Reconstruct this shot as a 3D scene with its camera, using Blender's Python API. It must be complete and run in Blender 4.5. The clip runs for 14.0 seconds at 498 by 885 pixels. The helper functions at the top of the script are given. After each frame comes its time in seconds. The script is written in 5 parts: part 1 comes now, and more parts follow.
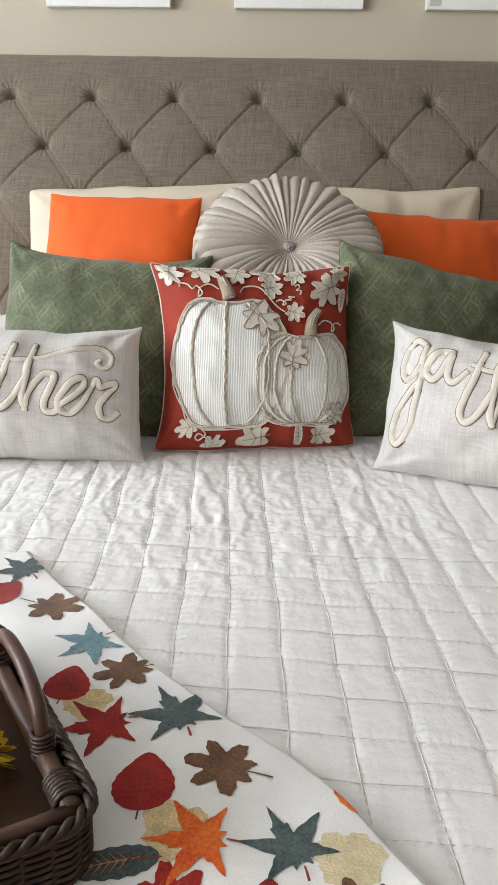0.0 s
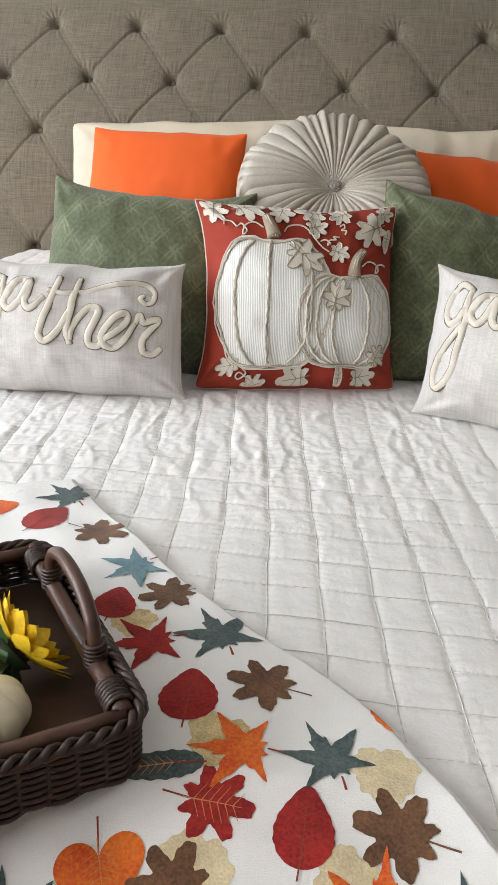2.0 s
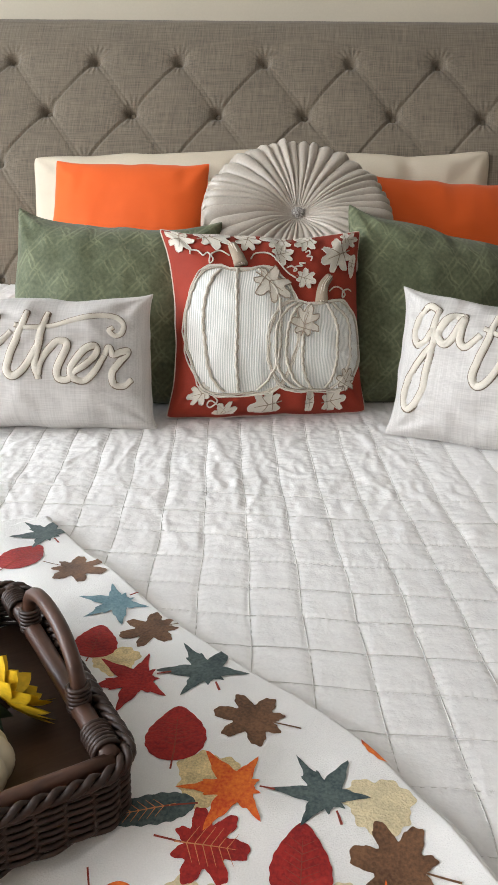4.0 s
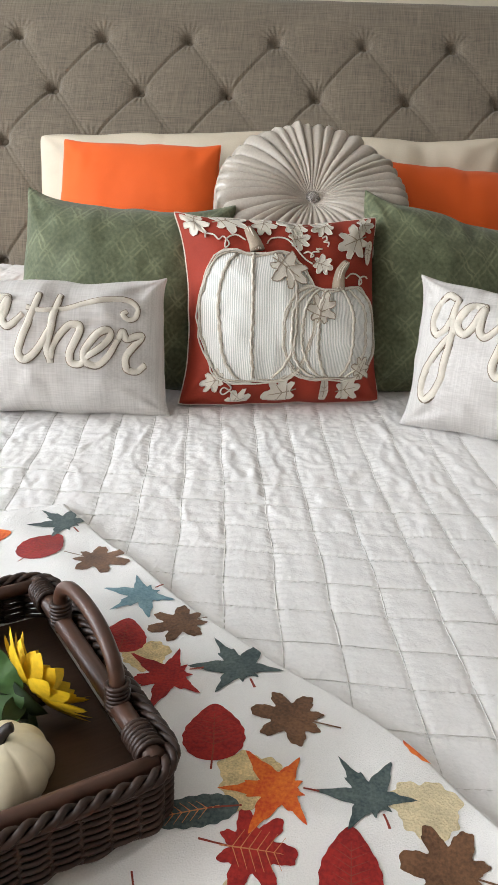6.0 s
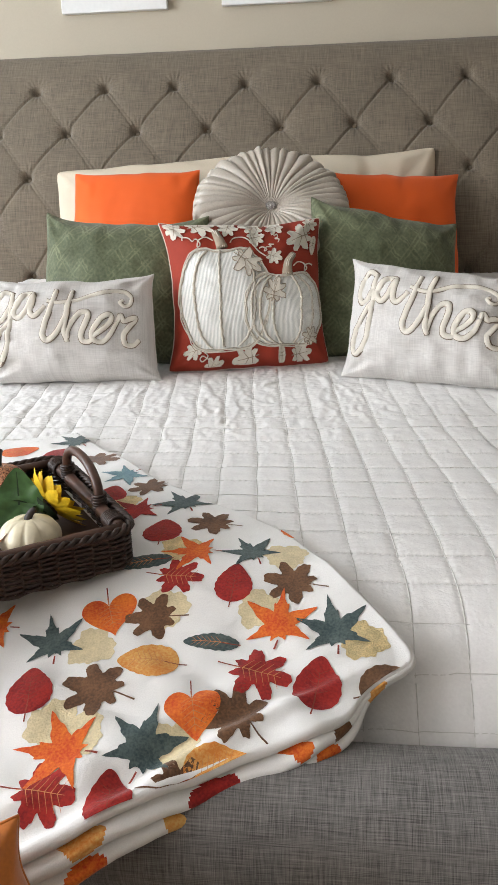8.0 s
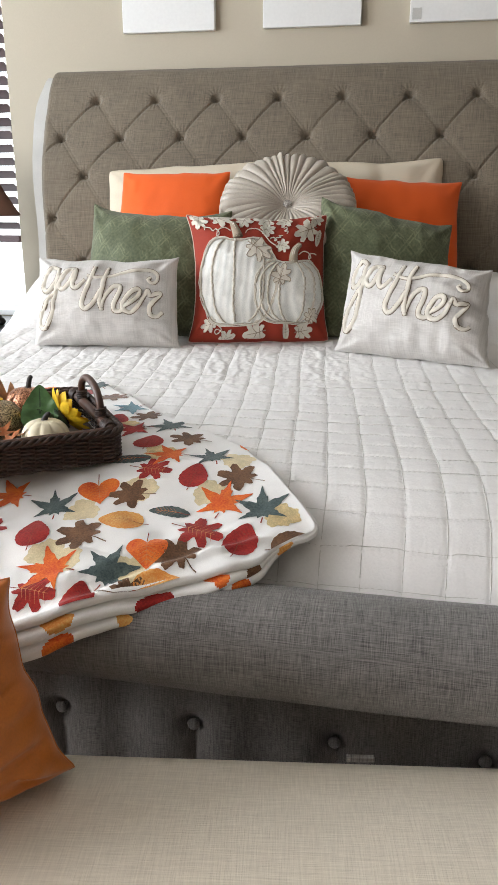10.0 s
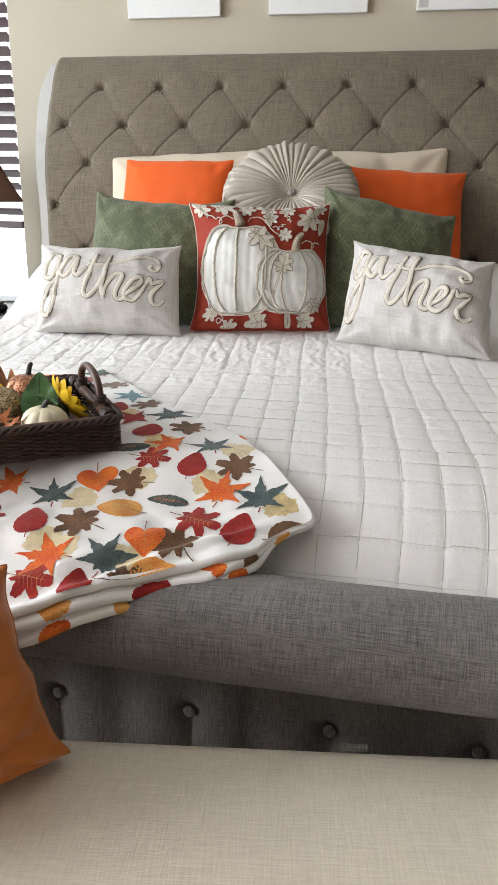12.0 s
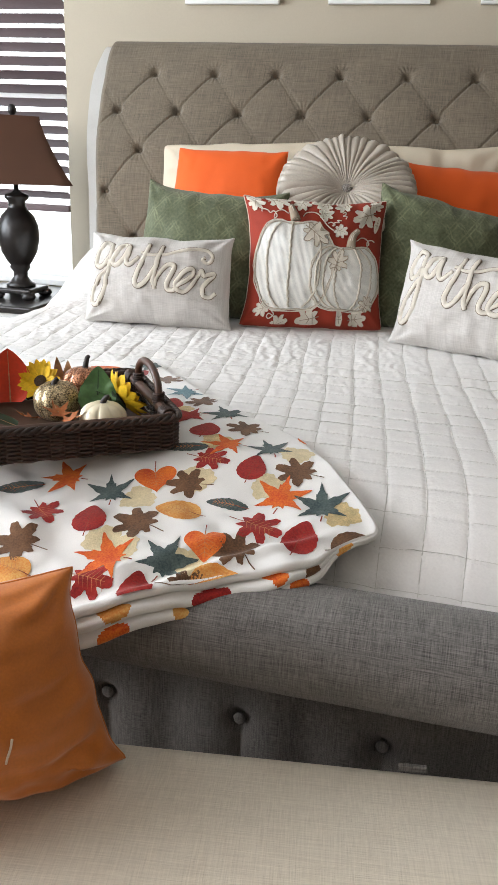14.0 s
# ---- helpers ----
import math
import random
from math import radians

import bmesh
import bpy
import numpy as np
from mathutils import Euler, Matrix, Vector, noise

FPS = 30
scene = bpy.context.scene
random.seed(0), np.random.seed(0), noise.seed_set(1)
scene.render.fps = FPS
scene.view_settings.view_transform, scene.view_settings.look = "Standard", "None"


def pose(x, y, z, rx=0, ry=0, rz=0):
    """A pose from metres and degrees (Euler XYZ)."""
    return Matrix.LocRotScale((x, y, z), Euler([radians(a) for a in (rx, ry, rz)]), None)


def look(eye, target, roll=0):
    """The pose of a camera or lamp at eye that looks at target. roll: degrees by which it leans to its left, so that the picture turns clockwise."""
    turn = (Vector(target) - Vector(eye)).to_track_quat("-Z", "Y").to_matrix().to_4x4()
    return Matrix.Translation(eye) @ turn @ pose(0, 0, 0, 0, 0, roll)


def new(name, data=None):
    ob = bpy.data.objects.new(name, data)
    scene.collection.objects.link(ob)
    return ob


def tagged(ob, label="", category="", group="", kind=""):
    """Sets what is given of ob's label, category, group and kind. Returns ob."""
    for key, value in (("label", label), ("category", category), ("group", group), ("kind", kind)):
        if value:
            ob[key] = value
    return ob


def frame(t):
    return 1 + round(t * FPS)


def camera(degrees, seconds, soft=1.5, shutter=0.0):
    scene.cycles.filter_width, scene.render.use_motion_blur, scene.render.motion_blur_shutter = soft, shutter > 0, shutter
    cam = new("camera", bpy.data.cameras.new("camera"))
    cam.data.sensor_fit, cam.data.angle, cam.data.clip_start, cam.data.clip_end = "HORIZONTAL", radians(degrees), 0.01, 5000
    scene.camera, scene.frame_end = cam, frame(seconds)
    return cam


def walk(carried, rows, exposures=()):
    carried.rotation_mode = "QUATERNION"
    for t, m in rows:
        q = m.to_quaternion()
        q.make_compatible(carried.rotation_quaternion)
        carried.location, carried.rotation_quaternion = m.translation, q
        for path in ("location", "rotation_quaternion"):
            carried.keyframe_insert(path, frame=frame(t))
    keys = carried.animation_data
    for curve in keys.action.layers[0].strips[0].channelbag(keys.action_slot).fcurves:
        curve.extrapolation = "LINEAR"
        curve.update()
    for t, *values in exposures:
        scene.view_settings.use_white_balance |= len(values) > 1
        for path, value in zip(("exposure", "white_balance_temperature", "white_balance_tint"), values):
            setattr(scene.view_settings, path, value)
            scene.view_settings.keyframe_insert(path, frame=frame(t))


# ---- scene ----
cam = camera(34.9, 14.0)
PATH = [
    (0, (0.155, 0.164, 1.258), (-0.004, 2.067, 0.663), 1.6),
    (0.5, (0.16, 0.142, 1.257), (-0.015, 2.032, 0.626), 0.9),
    (1, (0.164, 0.139, 1.251), (-0.021, 2.013, 0.576), 1.2),
    (1.5, (0.154, 0.144, 1.246), (-0.046, 2.008, 0.547), 1.9),
    (2, (0.138, 0.142, 1.245), (-0.085, 1.995, 0.524), 2.7),
    (2.5, (0.138, 0.149, 1.245), (-0.091, 1.998, 0.519), 2.5),
    (3, (0.145, 0.149, 1.254), (-0.057, 2.02, 0.577), 2.4),
    (5.3, (0.075, 0.151, 1.239), (-0.048, 2.037, 0.583), 0.6),
    (5.5, (0.068, 0.155, 1.239), (-0.039, 2.038, 0.574), 1.4),
    (6, (0.075, 0.168, 1.247), (-0.044, 2.039, 0.55), 2.4),
    (6.5, (0.104, 0.154, 1.254), (-0.043, 2.019, 0.545), 2.5),
    (7, (0.185, 0.071, 1.267), (-0.045, 1.928, 0.56), 1.5),
    (7.5, (0.234, -0.098, 1.265), (-0.049, 1.763, 0.589), -0.9),
    (8, (0.276, -0.293, 1.237), (0.051, 1.587, 0.593), -1.7),
    (8.2, (0.306, -0.358, 1.229), (0.06, 1.518, 0.582), -0.9),
    (10.3, (0.494, -0.623, 1.199), (0.098, 1.24, 0.587), -0.2),
    (10.5, (0.492, -0.624, 1.199), (0.084, 1.234, 0.581), -0.2),
    (11, (0.489, -0.612, 1.192), (0.077, 1.236, 0.546), -0.0),
    (11.5, (0.49, -0.613, 1.19), (0.089, 1.232, 0.529), 0.3),
    (12, (0.495, -0.617, 1.201), (0.116, 1.24, 0.56), 0.6),
    (12.5, (0.486, -0.599, 1.205), (0.106, 1.26, 0.573), 0.8),
    (13, (0.482, -0.605, 1.195), (0.107, 1.244, 0.532), 1.6),
    (13.5, (0.472, -0.603, 1.2), (0.112, 1.242, 0.518), 2.0),
    (14, (0.424, -0.599, 1.218), (-0.01, 1.235, 0.546), 2.5),
]
walk(cam, [(t, look(eye, target, roll)) for t, eye, target, roll in PATH])
scene.view_settings.exposure = -0.08

# ---- world, sun and large lights ----
world = bpy.data.worlds.new("world")
scene.world = world
world.use_nodes = True
wn = world.node_tree
sky = wn.nodes.new("ShaderNodeTexSky")
sky.sky_type, sky.sun_disc = "NISHITA", False
sky.sun_elevation, sky.sun_rotation = radians(38), radians(250)
wn.nodes["Background"].inputs[1].default_value = 0.12
wn.links.new(sky.outputs[0], wn.nodes["Background"].inputs[0])


def window_light(name, m, w, h, power, color):
    """The daylight that comes in through an opening."""
    d = bpy.data.lights.new(name, "AREA")
    d.shape, d.size, d.size_y, d.energy, d.color = "RECTANGLE", w, h, power, color
    ob = new(name, d)
    ob.matrix_world = m
    return ob


WEST = -3.4
WEST_WINDOWS = ((0.1, 1.9, 0.95, 2.6), (-2.2, -0.5, 0.95, 2.6))
for (wy0, wy1, wz0, wz1), power, tint in zip(WEST_WINDOWS, (114, 150), ((0.84, 0.92, 1.0), (0.96, 0.95, 0.98))):
    wy, wz = (wy0 + wy1) / 2, (wz0 + wz1) / 2
    window_light("daylight_west", look((WEST - 0.01, wy, wz), (0, wy, wz)), wy1 - wy0 - 0.1, wz1 - wz0 - 0.1, power, tint)
window_light("daylight_blinds", look((-1.95, 2.99, 1.5), (-1.95, 0, 1.2)), 1.2, 1.7, 9, (0.90, 0.94, 1.0))


# ---- materials ----
def mat(name, color, rough=0.7, vary=0.12, scale=6.0, fine=90.0, bump=0.1, metal=0.0, sheen=0.0, color2=None, stretch=None, dist=0.002, spread=None):
    """A surface with colour that varies at two scales, and a fine relief."""
    m = bpy.data.materials.new(name)
    m.use_nodes = True
    n, l = m.node_tree.nodes, m.node_tree.links
    b = n["Principled BSDF"]
    tc = n.new("ShaderNodeTexCoord")
    src = tc.outputs["Object"]
    big = n.new("ShaderNodeTexNoise")
    big.inputs["Scale"].default_value, big.inputs["Detail"].default_value = scale, 4
    l.new(src, big.inputs["Vector"])
    small = n.new("ShaderNodeTexNoise")
    small.inputs["Scale"].default_value, small.inputs["Detail"].default_value = fine, 3
    if stretch:
        mp = n.new("ShaderNodeMapping")
        mp.inputs["Scale"].default_value = stretch
        l.new(src, mp.inputs["Vector"])
        l.new(mp.outputs[0], small.inputs["Vector"])
    else:
        l.new(src, small.inputs["Vector"])
    add = n.new("ShaderNodeMath")
    add.operation = "ADD"
    l.new(big.outputs[0], add.inputs[0])
    l.new(small.outputs[0], add.inputs[1])
    ramp = n.new("ShaderNodeMapRange")
    lo, hi = spread or (0.7, 1.3)
    ramp.inputs["From Min"].default_value, ramp.inputs["From Max"].default_value = lo, hi
    l.new(add.outputs[0], ramp.inputs["Value"])
    mix = n.new("ShaderNodeMix")
    mix.data_type = "RGBA"
    c2 = color2 or tuple(c * (1 - vary) for c in color)
    c1 = color if color2 else tuple(min(1, c * (1 + vary * 0.6)) for c in color)
    mix.inputs["A"].default_value, mix.inputs["B"].default_value = (*c2, 1), (*c1, 1)
    l.new(ramp.outputs[0], mix.inputs["Factor"])
    l.new(mix.outputs["Result"], b.inputs["Base Color"])
    b.inputs["Roughness"].default_value, b.inputs["Metallic"].default_value = rough, metal
    if sheen:
        b.inputs["Sheen Weight"].default_value = sheen
        b.inputs["Sheen Roughness"].default_value = 0.4
    bp = n.new("ShaderNodeBump")
    bp.inputs["Strength"].default_value, bp.inputs["Distance"].default_value = bump, dist
    l.new(small.outputs[0], bp.inputs["Height"])
    l.new(bp.outputs[0], b.inputs["Normal"])
    return m


def linen(name, dark, light, density=1.0, rough=0.85, bump=0.35, axes=("x", "z"), contrast=(0.38, 0.62)):
    """A woven linen with slubs that run both ways."""
    m = bpy.data.materials.new(name)
    m.use_nodes = True
    n, l = m.node_tree.nodes, m.node_tree.links
    b = n["Principled BSDF"]
    tc = n.new("ShaderNodeTexCoord")
    outs = []
    for ax in axes:
        mp = n.new("ShaderNodeMapping")
        sc = {"x": (10, 360, 360), "y": (360, 14, 200), "z": (360, 14, 14)}[ax]
        if axes == ("x", "y"):
            sc = {"x": (14, 360, 200), "y": (360, 14, 200)}[ax]
        mp.inputs["Scale"].default_value = tuple(v * density for v in sc)
        l.new(tc.outputs["Object"], mp.inputs["Vector"])
        t = n.new("ShaderNodeTexNoise")
        t.inputs["Scale"].default_value, t.inputs["Detail"].default_value = 1.0, 2
        l.new(mp.outputs[0], t.inputs["Vector"])
        outs.append(t.outputs[0])
    big = n.new("ShaderNodeTexNoise")
    big.inputs["Scale"].default_value, big.inputs["Detail"].default_value = 5, 3
    l.new(tc.outputs["Object"], big.inputs["Vector"])
    a1 = n.new("ShaderNodeMath")
    a1.operation = "ADD"
    l.new(outs[0], a1.inputs[0])
    l.new(outs[1], a1.inputs[1])
    a2 = n.new("ShaderNodeMath")
    a2.operation = "MULTIPLY_ADD"
    a2.inputs[1].default_value = 0.35
    l.new(big.outputs[0], a2.inputs[0])
    l.new(a1.outputs[0], a2.inputs[2])
    r = n.new("ShaderNodeMapRange")
    r.inputs["From Min"].default_value, r.inputs["From Max"].default_value = contrast[0] * 2 + 0.17, contrast[1] * 2 + 0.17
    l.new(a2.outputs[0], r.inputs["Value"])
    mix = n.new("ShaderNodeMix")
    mix.data_type = "RGBA"
    mix.inputs["A"].default_value, mix.inputs["B"].default_value = (*dark, 1), (*light, 1)
    l.new(r.outputs[0], mix.inputs["Factor"])
    l.new(mix.outputs["Result"], b.inputs["Base Color"])
    b.inputs["Roughness"].default_value = rough
    b.inputs["Sheen Weight"].default_value = 0.15
    bp = n.new("ShaderNodeBump")
    bp.inputs["Strength"].default_value, bp.inputs["Distance"].default_value = bump, 0.0015
    l.new(a1.outputs[0], bp.inputs["Height"])
    l.new(bp.outputs[0], b.inputs["Normal"])
    return m


def glitter(name, a, b_):
    m = bpy.data.materials.new(name)
    m.use_nodes = True
    n, l = m.node_tree.nodes, m.node_tree.links
    b = n["Principled BSDF"]
    v = n.new("ShaderNodeTexVoronoi")
    v.inputs["Scale"].default_value = 520
    tc = n.new("ShaderNodeTexCoord")
    l.new(tc.outputs["Object"], v.inputs["Vector"])
    mix = n.new("ShaderNodeMix")
    mix.data_type = "RGBA"
    mix.inputs["A"].default_value, mix.inputs["B"].default_value = (*a, 1), (*b_, 1)
    sep = n.new("ShaderNodeSeparateColor")
    l.new(v.outputs["Color"], sep.inputs[0])
    l.new(sep.outputs[0], mix.inputs["Factor"])
    l.new(mix.outputs["Result"], b.inputs["Base Color"])
    b.inputs["Metallic"].default_value, b.inputs["Roughness"].default_value = 0.75, 0.3
    bp = n.new("ShaderNodeBump")
    bp.inputs["Strength"].default_value, bp.inputs["Distance"].default_value = 1.0, 0.004
    l.new(sep.outputs[1], bp.inputs["Height"])
    l.new(bp.outputs[0], b.inputs["Normal"])
    return m


M = {}
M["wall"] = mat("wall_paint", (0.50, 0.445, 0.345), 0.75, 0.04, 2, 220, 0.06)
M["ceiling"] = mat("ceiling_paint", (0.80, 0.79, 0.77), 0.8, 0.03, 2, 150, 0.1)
# carpet toned down so that less light bounces up from it
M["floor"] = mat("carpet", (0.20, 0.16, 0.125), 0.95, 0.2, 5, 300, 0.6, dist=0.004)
# for walls out of view, darker than the beige one to weaken bounced light
M["taupe"] = mat("taupe_low_bounce", (0.33, 0.29, 0.24), 0.8, 0.05, 2, 200, 0.06)
M["white"] = mat("white_paint", (0.8, 0.8, 0.78), 0.45, 0.04, 3, 80, 0.03)
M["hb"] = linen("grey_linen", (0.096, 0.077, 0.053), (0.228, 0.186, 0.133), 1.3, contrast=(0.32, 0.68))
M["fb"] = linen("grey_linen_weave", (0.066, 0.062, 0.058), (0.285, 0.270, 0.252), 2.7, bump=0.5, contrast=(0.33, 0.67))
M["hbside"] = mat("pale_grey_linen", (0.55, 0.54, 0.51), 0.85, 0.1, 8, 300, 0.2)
M["bench"] = linen("cream_linen", (0.66, 0.59, 0.475), (0.85, 0.775, 0.64), 1.6, axes=("x", "y"), bump=0.3, contrast=(0.30, 0.70))
M["quilt"] = mat("white_cotton_quilt", (0.83, 0.815, 0.79), 0.75, 0.05, 5, 260, 0.25, sheen=0.15)
M["seam"] = mat("off_white_thread", (0.66, 0.64, 0.60), 0.9, 0.1, 10, 300, 0.2)
M["cream"] = mat("cream_cotton", (0.66, 0.58, 0.45), 0.85, 0.07, 5, 300, 0.2)
M["orange"] = mat("orange_cotton", (0.80, 0.115, 0.008), 0.8, 0.08, 4, 400, 0.15, sheen=0.1)
M["grey_velvet"] = mat("silver_grey_velvet", (0.47, 0.42, 0.355), 0.36, 0.14, 6, 200, 0.1, sheen=0.12)
M["oat"] = linen("oatmeal_linen", (0.52, 0.495, 0.465), (0.63, 0.605, 0.572), 1.0, bump=0.2)
M["felt"] = mat("cream_felt", (0.68, 0.63, 0.54), 0.95, 0.1, 30, 500, 0.5, sheen=0.3)
M["outline"] = mat("brown_outline_stitch", (0.21, 0.16, 0.115), 0.9, 0.25, 40, 400, 0.4)
M["cord"] = mat("twisted_cord", (0.52, 0.46, 0.37), 0.95, 0.35, 60, 300, 0.5)
M["thread"] = mat("taupe_thread", (0.34, 0.275, 0.205), 0.95, 0.2, 30, 500, 0.4)
M["rust"] = mat("rust_red_cotton", (0.30, 0.027, 0.008), 0.8, 0.14, 6, 350, 0.2)
M["fleece"] = mat("white_fleece", (0.85, 0.84, 0.81), 0.95, 0.06, 12, 750, 0.3, sheen=0.3, dist=0.002)
M["wicker"] = mat("dark_brown_wicker", (0.038, 0.018, 0.011), 0.5, 0.5, 20, 120, 0.3)
M["rod"] = mat("brown_cane", (0.078, 0.035, 0.021), 0.42, 0.35, 10, 60, 0.15)
M["board"] = mat("dark_brown_board", (0.075, 0.040, 0.022), 0.5, 0.3, 4, 40, 0.1, stretch=(1, 8, 1))
M["black"] = mat("black_wood", (0.016, 0.013, 0.012), 0.35, 0.3, 6, 60, 0.08)
M["blind"] = mat("dark_wood_blind", (0.12, 0.075, 0.078), 0.35, 0.25, 3, 40, 0.05, stretch=(1, 12, 12))
M["shade"] = mat("brown_shade_cloth", (0.11, 0.05, 0.028), 0.85, 0.2, 5, 200, 0.3, stretch=(6, 6, 0.3))


# ---- builders ----
def mesh_from(name, verts, faces, smooth=True):
    me = bpy.data.meshes.new(name)
    me.from_pydata([tuple(v) for v in verts], [], faces)
    me.update()
    if smooth:
        me.shade_smooth()
    return me


def thing(name, label, category, m=None, group="", kind=""):
    """A top-level Empty that parents its parts."""
    ob = new(name)
    ob.empty_display_size = 0.05
    if m is not None:
        ob.matrix_world = m
    return tagged(ob, label, category, group, kind)


def part(name, me, material, parent=None, label="", m=None):
    if isinstance(me, bmesh.types.BMesh):
        d = bpy.data.meshes.new(name)
        me.to_mesh(d)
        me.free()
        me = d
    ob = new(name, me)
    if material is not None and not me.materials:
        me.materials.append(material)
    if m is not None:
        ob.matrix_basis = m
    if parent is not None:
        ob.parent = parent
    return tagged(ob, label)


def box(x0, x1, y0, y1, z0, z1, bevel=0.004, seg=2):
    bm = bmesh.new()
    bmesh.ops.create_cube(bm, size=1, matrix=Matrix.LocRotScale(((x0 + x1) / 2, (y0 + y1) / 2, (z0 + z1) / 2), None, (x1 - x0, y1 - y0, z1 - z0)))
    if bevel:
        bmesh.ops.bevel(bm, geom=bm.edges[:], offset=bevel, segments=seg, profile=0.5, affect="EDGES")
    return bm


def grid_faces(nu, nv, closed_u=False, closed_v=False, flip=False):
    f = []
    for i in range(nu if closed_u else nu - 1):
        for j in range(nv if closed_v else nv - 1):
            a, b = i * nv + j, ((i + 1) % nu) * nv + j
            c, d = ((i + 1) % nu) * nv + (j + 1) % nv, i * nv + (j + 1) % nv
            f.append((a, d, c, b) if flip else (a, b, c, d))
    return f


def catmull(pts, n):
    """n points on a smooth curve through pts."""
    p = np.array(pts, float)
    ext = np.vstack([2 * p[0] - p[1], p, 2 * p[-1] - p[-2]])
    out = []
    for t in np.linspace(0, len(p) - 1 - 1e-9, n):
        i = int(t)
        u = t - i
        a, b, c, d = ext[i:i + 4]
        out.append(0.5 * (2 * b + (c - a) * u + (2 * a - 5 * b + 4 * c - d) * u * u + (3 * b - a - 3 * c + d) * u ** 3))
    return np.array(out)


def tube(path, radius, sides=6, closed=False, flat=None):
    """A round (or flattened) rod along a path; radius may be a list."""
    p = np.array(path, float)
    n = len(p)
    rad = np.full(n, radius) if np.isscalar(radius) else np.array(radius)
    verts = []
    up = np.array((0.0, 0.0, 1.0))
    ref = None
    for i in range(n):
        t = p[(i + 1) % n] - p[i - 1] if closed else p[min(i + 1, n - 1)] - p[max(i - 1, 0)]
        t = t / (np.linalg.norm(t) + 1e-12)
        if ref is None:
            ref = up if abs(t[2]) < 0.9 else np.array((1.0, 0, 0))
        s = np.cross(t, ref)
        s /= np.linalg.norm(s) + 1e-12
        w = np.cross(s, t)
        ref = w
        for k in range(sides):
            a = 2 * math.pi * k / sides
            verts.append(p[i] + rad[i] * (math.cos(a) * s + math.sin(a) * w))
    f = grid_faces(n, sides, closed, True)
    if not closed:
        f += [tuple(range(sides)), tuple(range((n - 1) * sides, n * sides))[::-1]]
    return verts, f


def merge(pieces):
    """Joins (verts, faces) pairs into one."""
    V, F = [], []
    for v, f in pieces:
        o = len(V)
        V.extend(v)
        F.extend(tuple(i + o for i in q) for q in f)
    return V, F


def lathe(profile, sides=32, wob=None):
    v = []
    for r, z in profile:
        for k in range(sides):
            a = 2 * math.pi * k / sides
            q = wob(a, r, z) if wob else 1
            v.append((r * q * math.cos(a), r * q * math.sin(a), z))
    return v, grid_faces(len(profile), sides, False, True, True)


def smooth(a, b, x):
    t = np.clip((x - a) / (b - a), 0, 1)
    return t * t * (3 - 2 * t)


def nz(x, y, z=0.0):
    return noise.noise((x, y, z))


# ---- the room ----
YW = 2.87
def room():
    w = M["wall"]
    f = part("floor", box(-3.55, 3.2, -3.6, 3.0, -0.1, 0, 0), M["floor"])
    tagged(f, "carpet on the bedroom floor, darkened to cut bounced light", "floor", kind="structure")
    c = part("ceiling", box(-3.55, 3.2, -3.6, 3.0, 2.75, 2.85, 0), M["ceiling"])
    tagged(c, "white painted ceiling", "ceiling", kind="structure")
    # the wall behind the bed, in four pieces round its window
    x0, x1, z0, z1 = -2.6, -1.285, 0.62, 2.35
    wall = thing("wall_north", "warm beige painted wall behind the bed", "wall", kind="structure")
    for a, b, c0, c1 in ((x1, 3.2, 0, 2.75), (-3.55, x0, 0, 2.75), (x0, x1, 0, z0), (x0, x1, z1, 2.75)):
        part("wall_panel", box(a, b, YW, YW + 0.13, c0, c1, 0), w, wall)
    # the other walls are unseen; their taupe keeps the room's bounce low
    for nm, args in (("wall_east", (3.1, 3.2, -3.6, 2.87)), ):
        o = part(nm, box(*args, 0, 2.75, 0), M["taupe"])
        tagged(o, "unseen wall, taupe to cut bounced light", "wall", kind="structure")
    west = thing("wall_west", "unseen wall with two windows, taupe to cut bounced light", "wall", kind="structure")
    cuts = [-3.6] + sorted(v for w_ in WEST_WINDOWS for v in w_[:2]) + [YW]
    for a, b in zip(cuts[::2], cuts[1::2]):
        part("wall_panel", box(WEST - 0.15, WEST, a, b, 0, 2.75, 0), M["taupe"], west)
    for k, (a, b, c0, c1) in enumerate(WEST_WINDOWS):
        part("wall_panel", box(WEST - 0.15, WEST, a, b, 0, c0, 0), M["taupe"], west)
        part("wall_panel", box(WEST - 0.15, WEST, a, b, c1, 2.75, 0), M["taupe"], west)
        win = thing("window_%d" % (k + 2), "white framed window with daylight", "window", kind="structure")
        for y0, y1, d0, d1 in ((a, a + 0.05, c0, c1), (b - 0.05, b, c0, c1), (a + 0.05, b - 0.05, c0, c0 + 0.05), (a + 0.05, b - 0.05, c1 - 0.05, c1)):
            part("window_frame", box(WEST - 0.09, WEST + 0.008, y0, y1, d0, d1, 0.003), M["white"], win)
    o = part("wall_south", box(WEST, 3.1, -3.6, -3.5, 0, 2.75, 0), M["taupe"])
    tagged(o, "unseen wall, taupe to cut bounced light", "wall", kind="structure")
    b = part("baseboard", box(WEST, 3.1, YW - 0.018, YW - 0.001, 0.0, 0.12, 0.004), M["white"])
    tagged(b, "white painted baseboard", "baseboard", kind="structure")


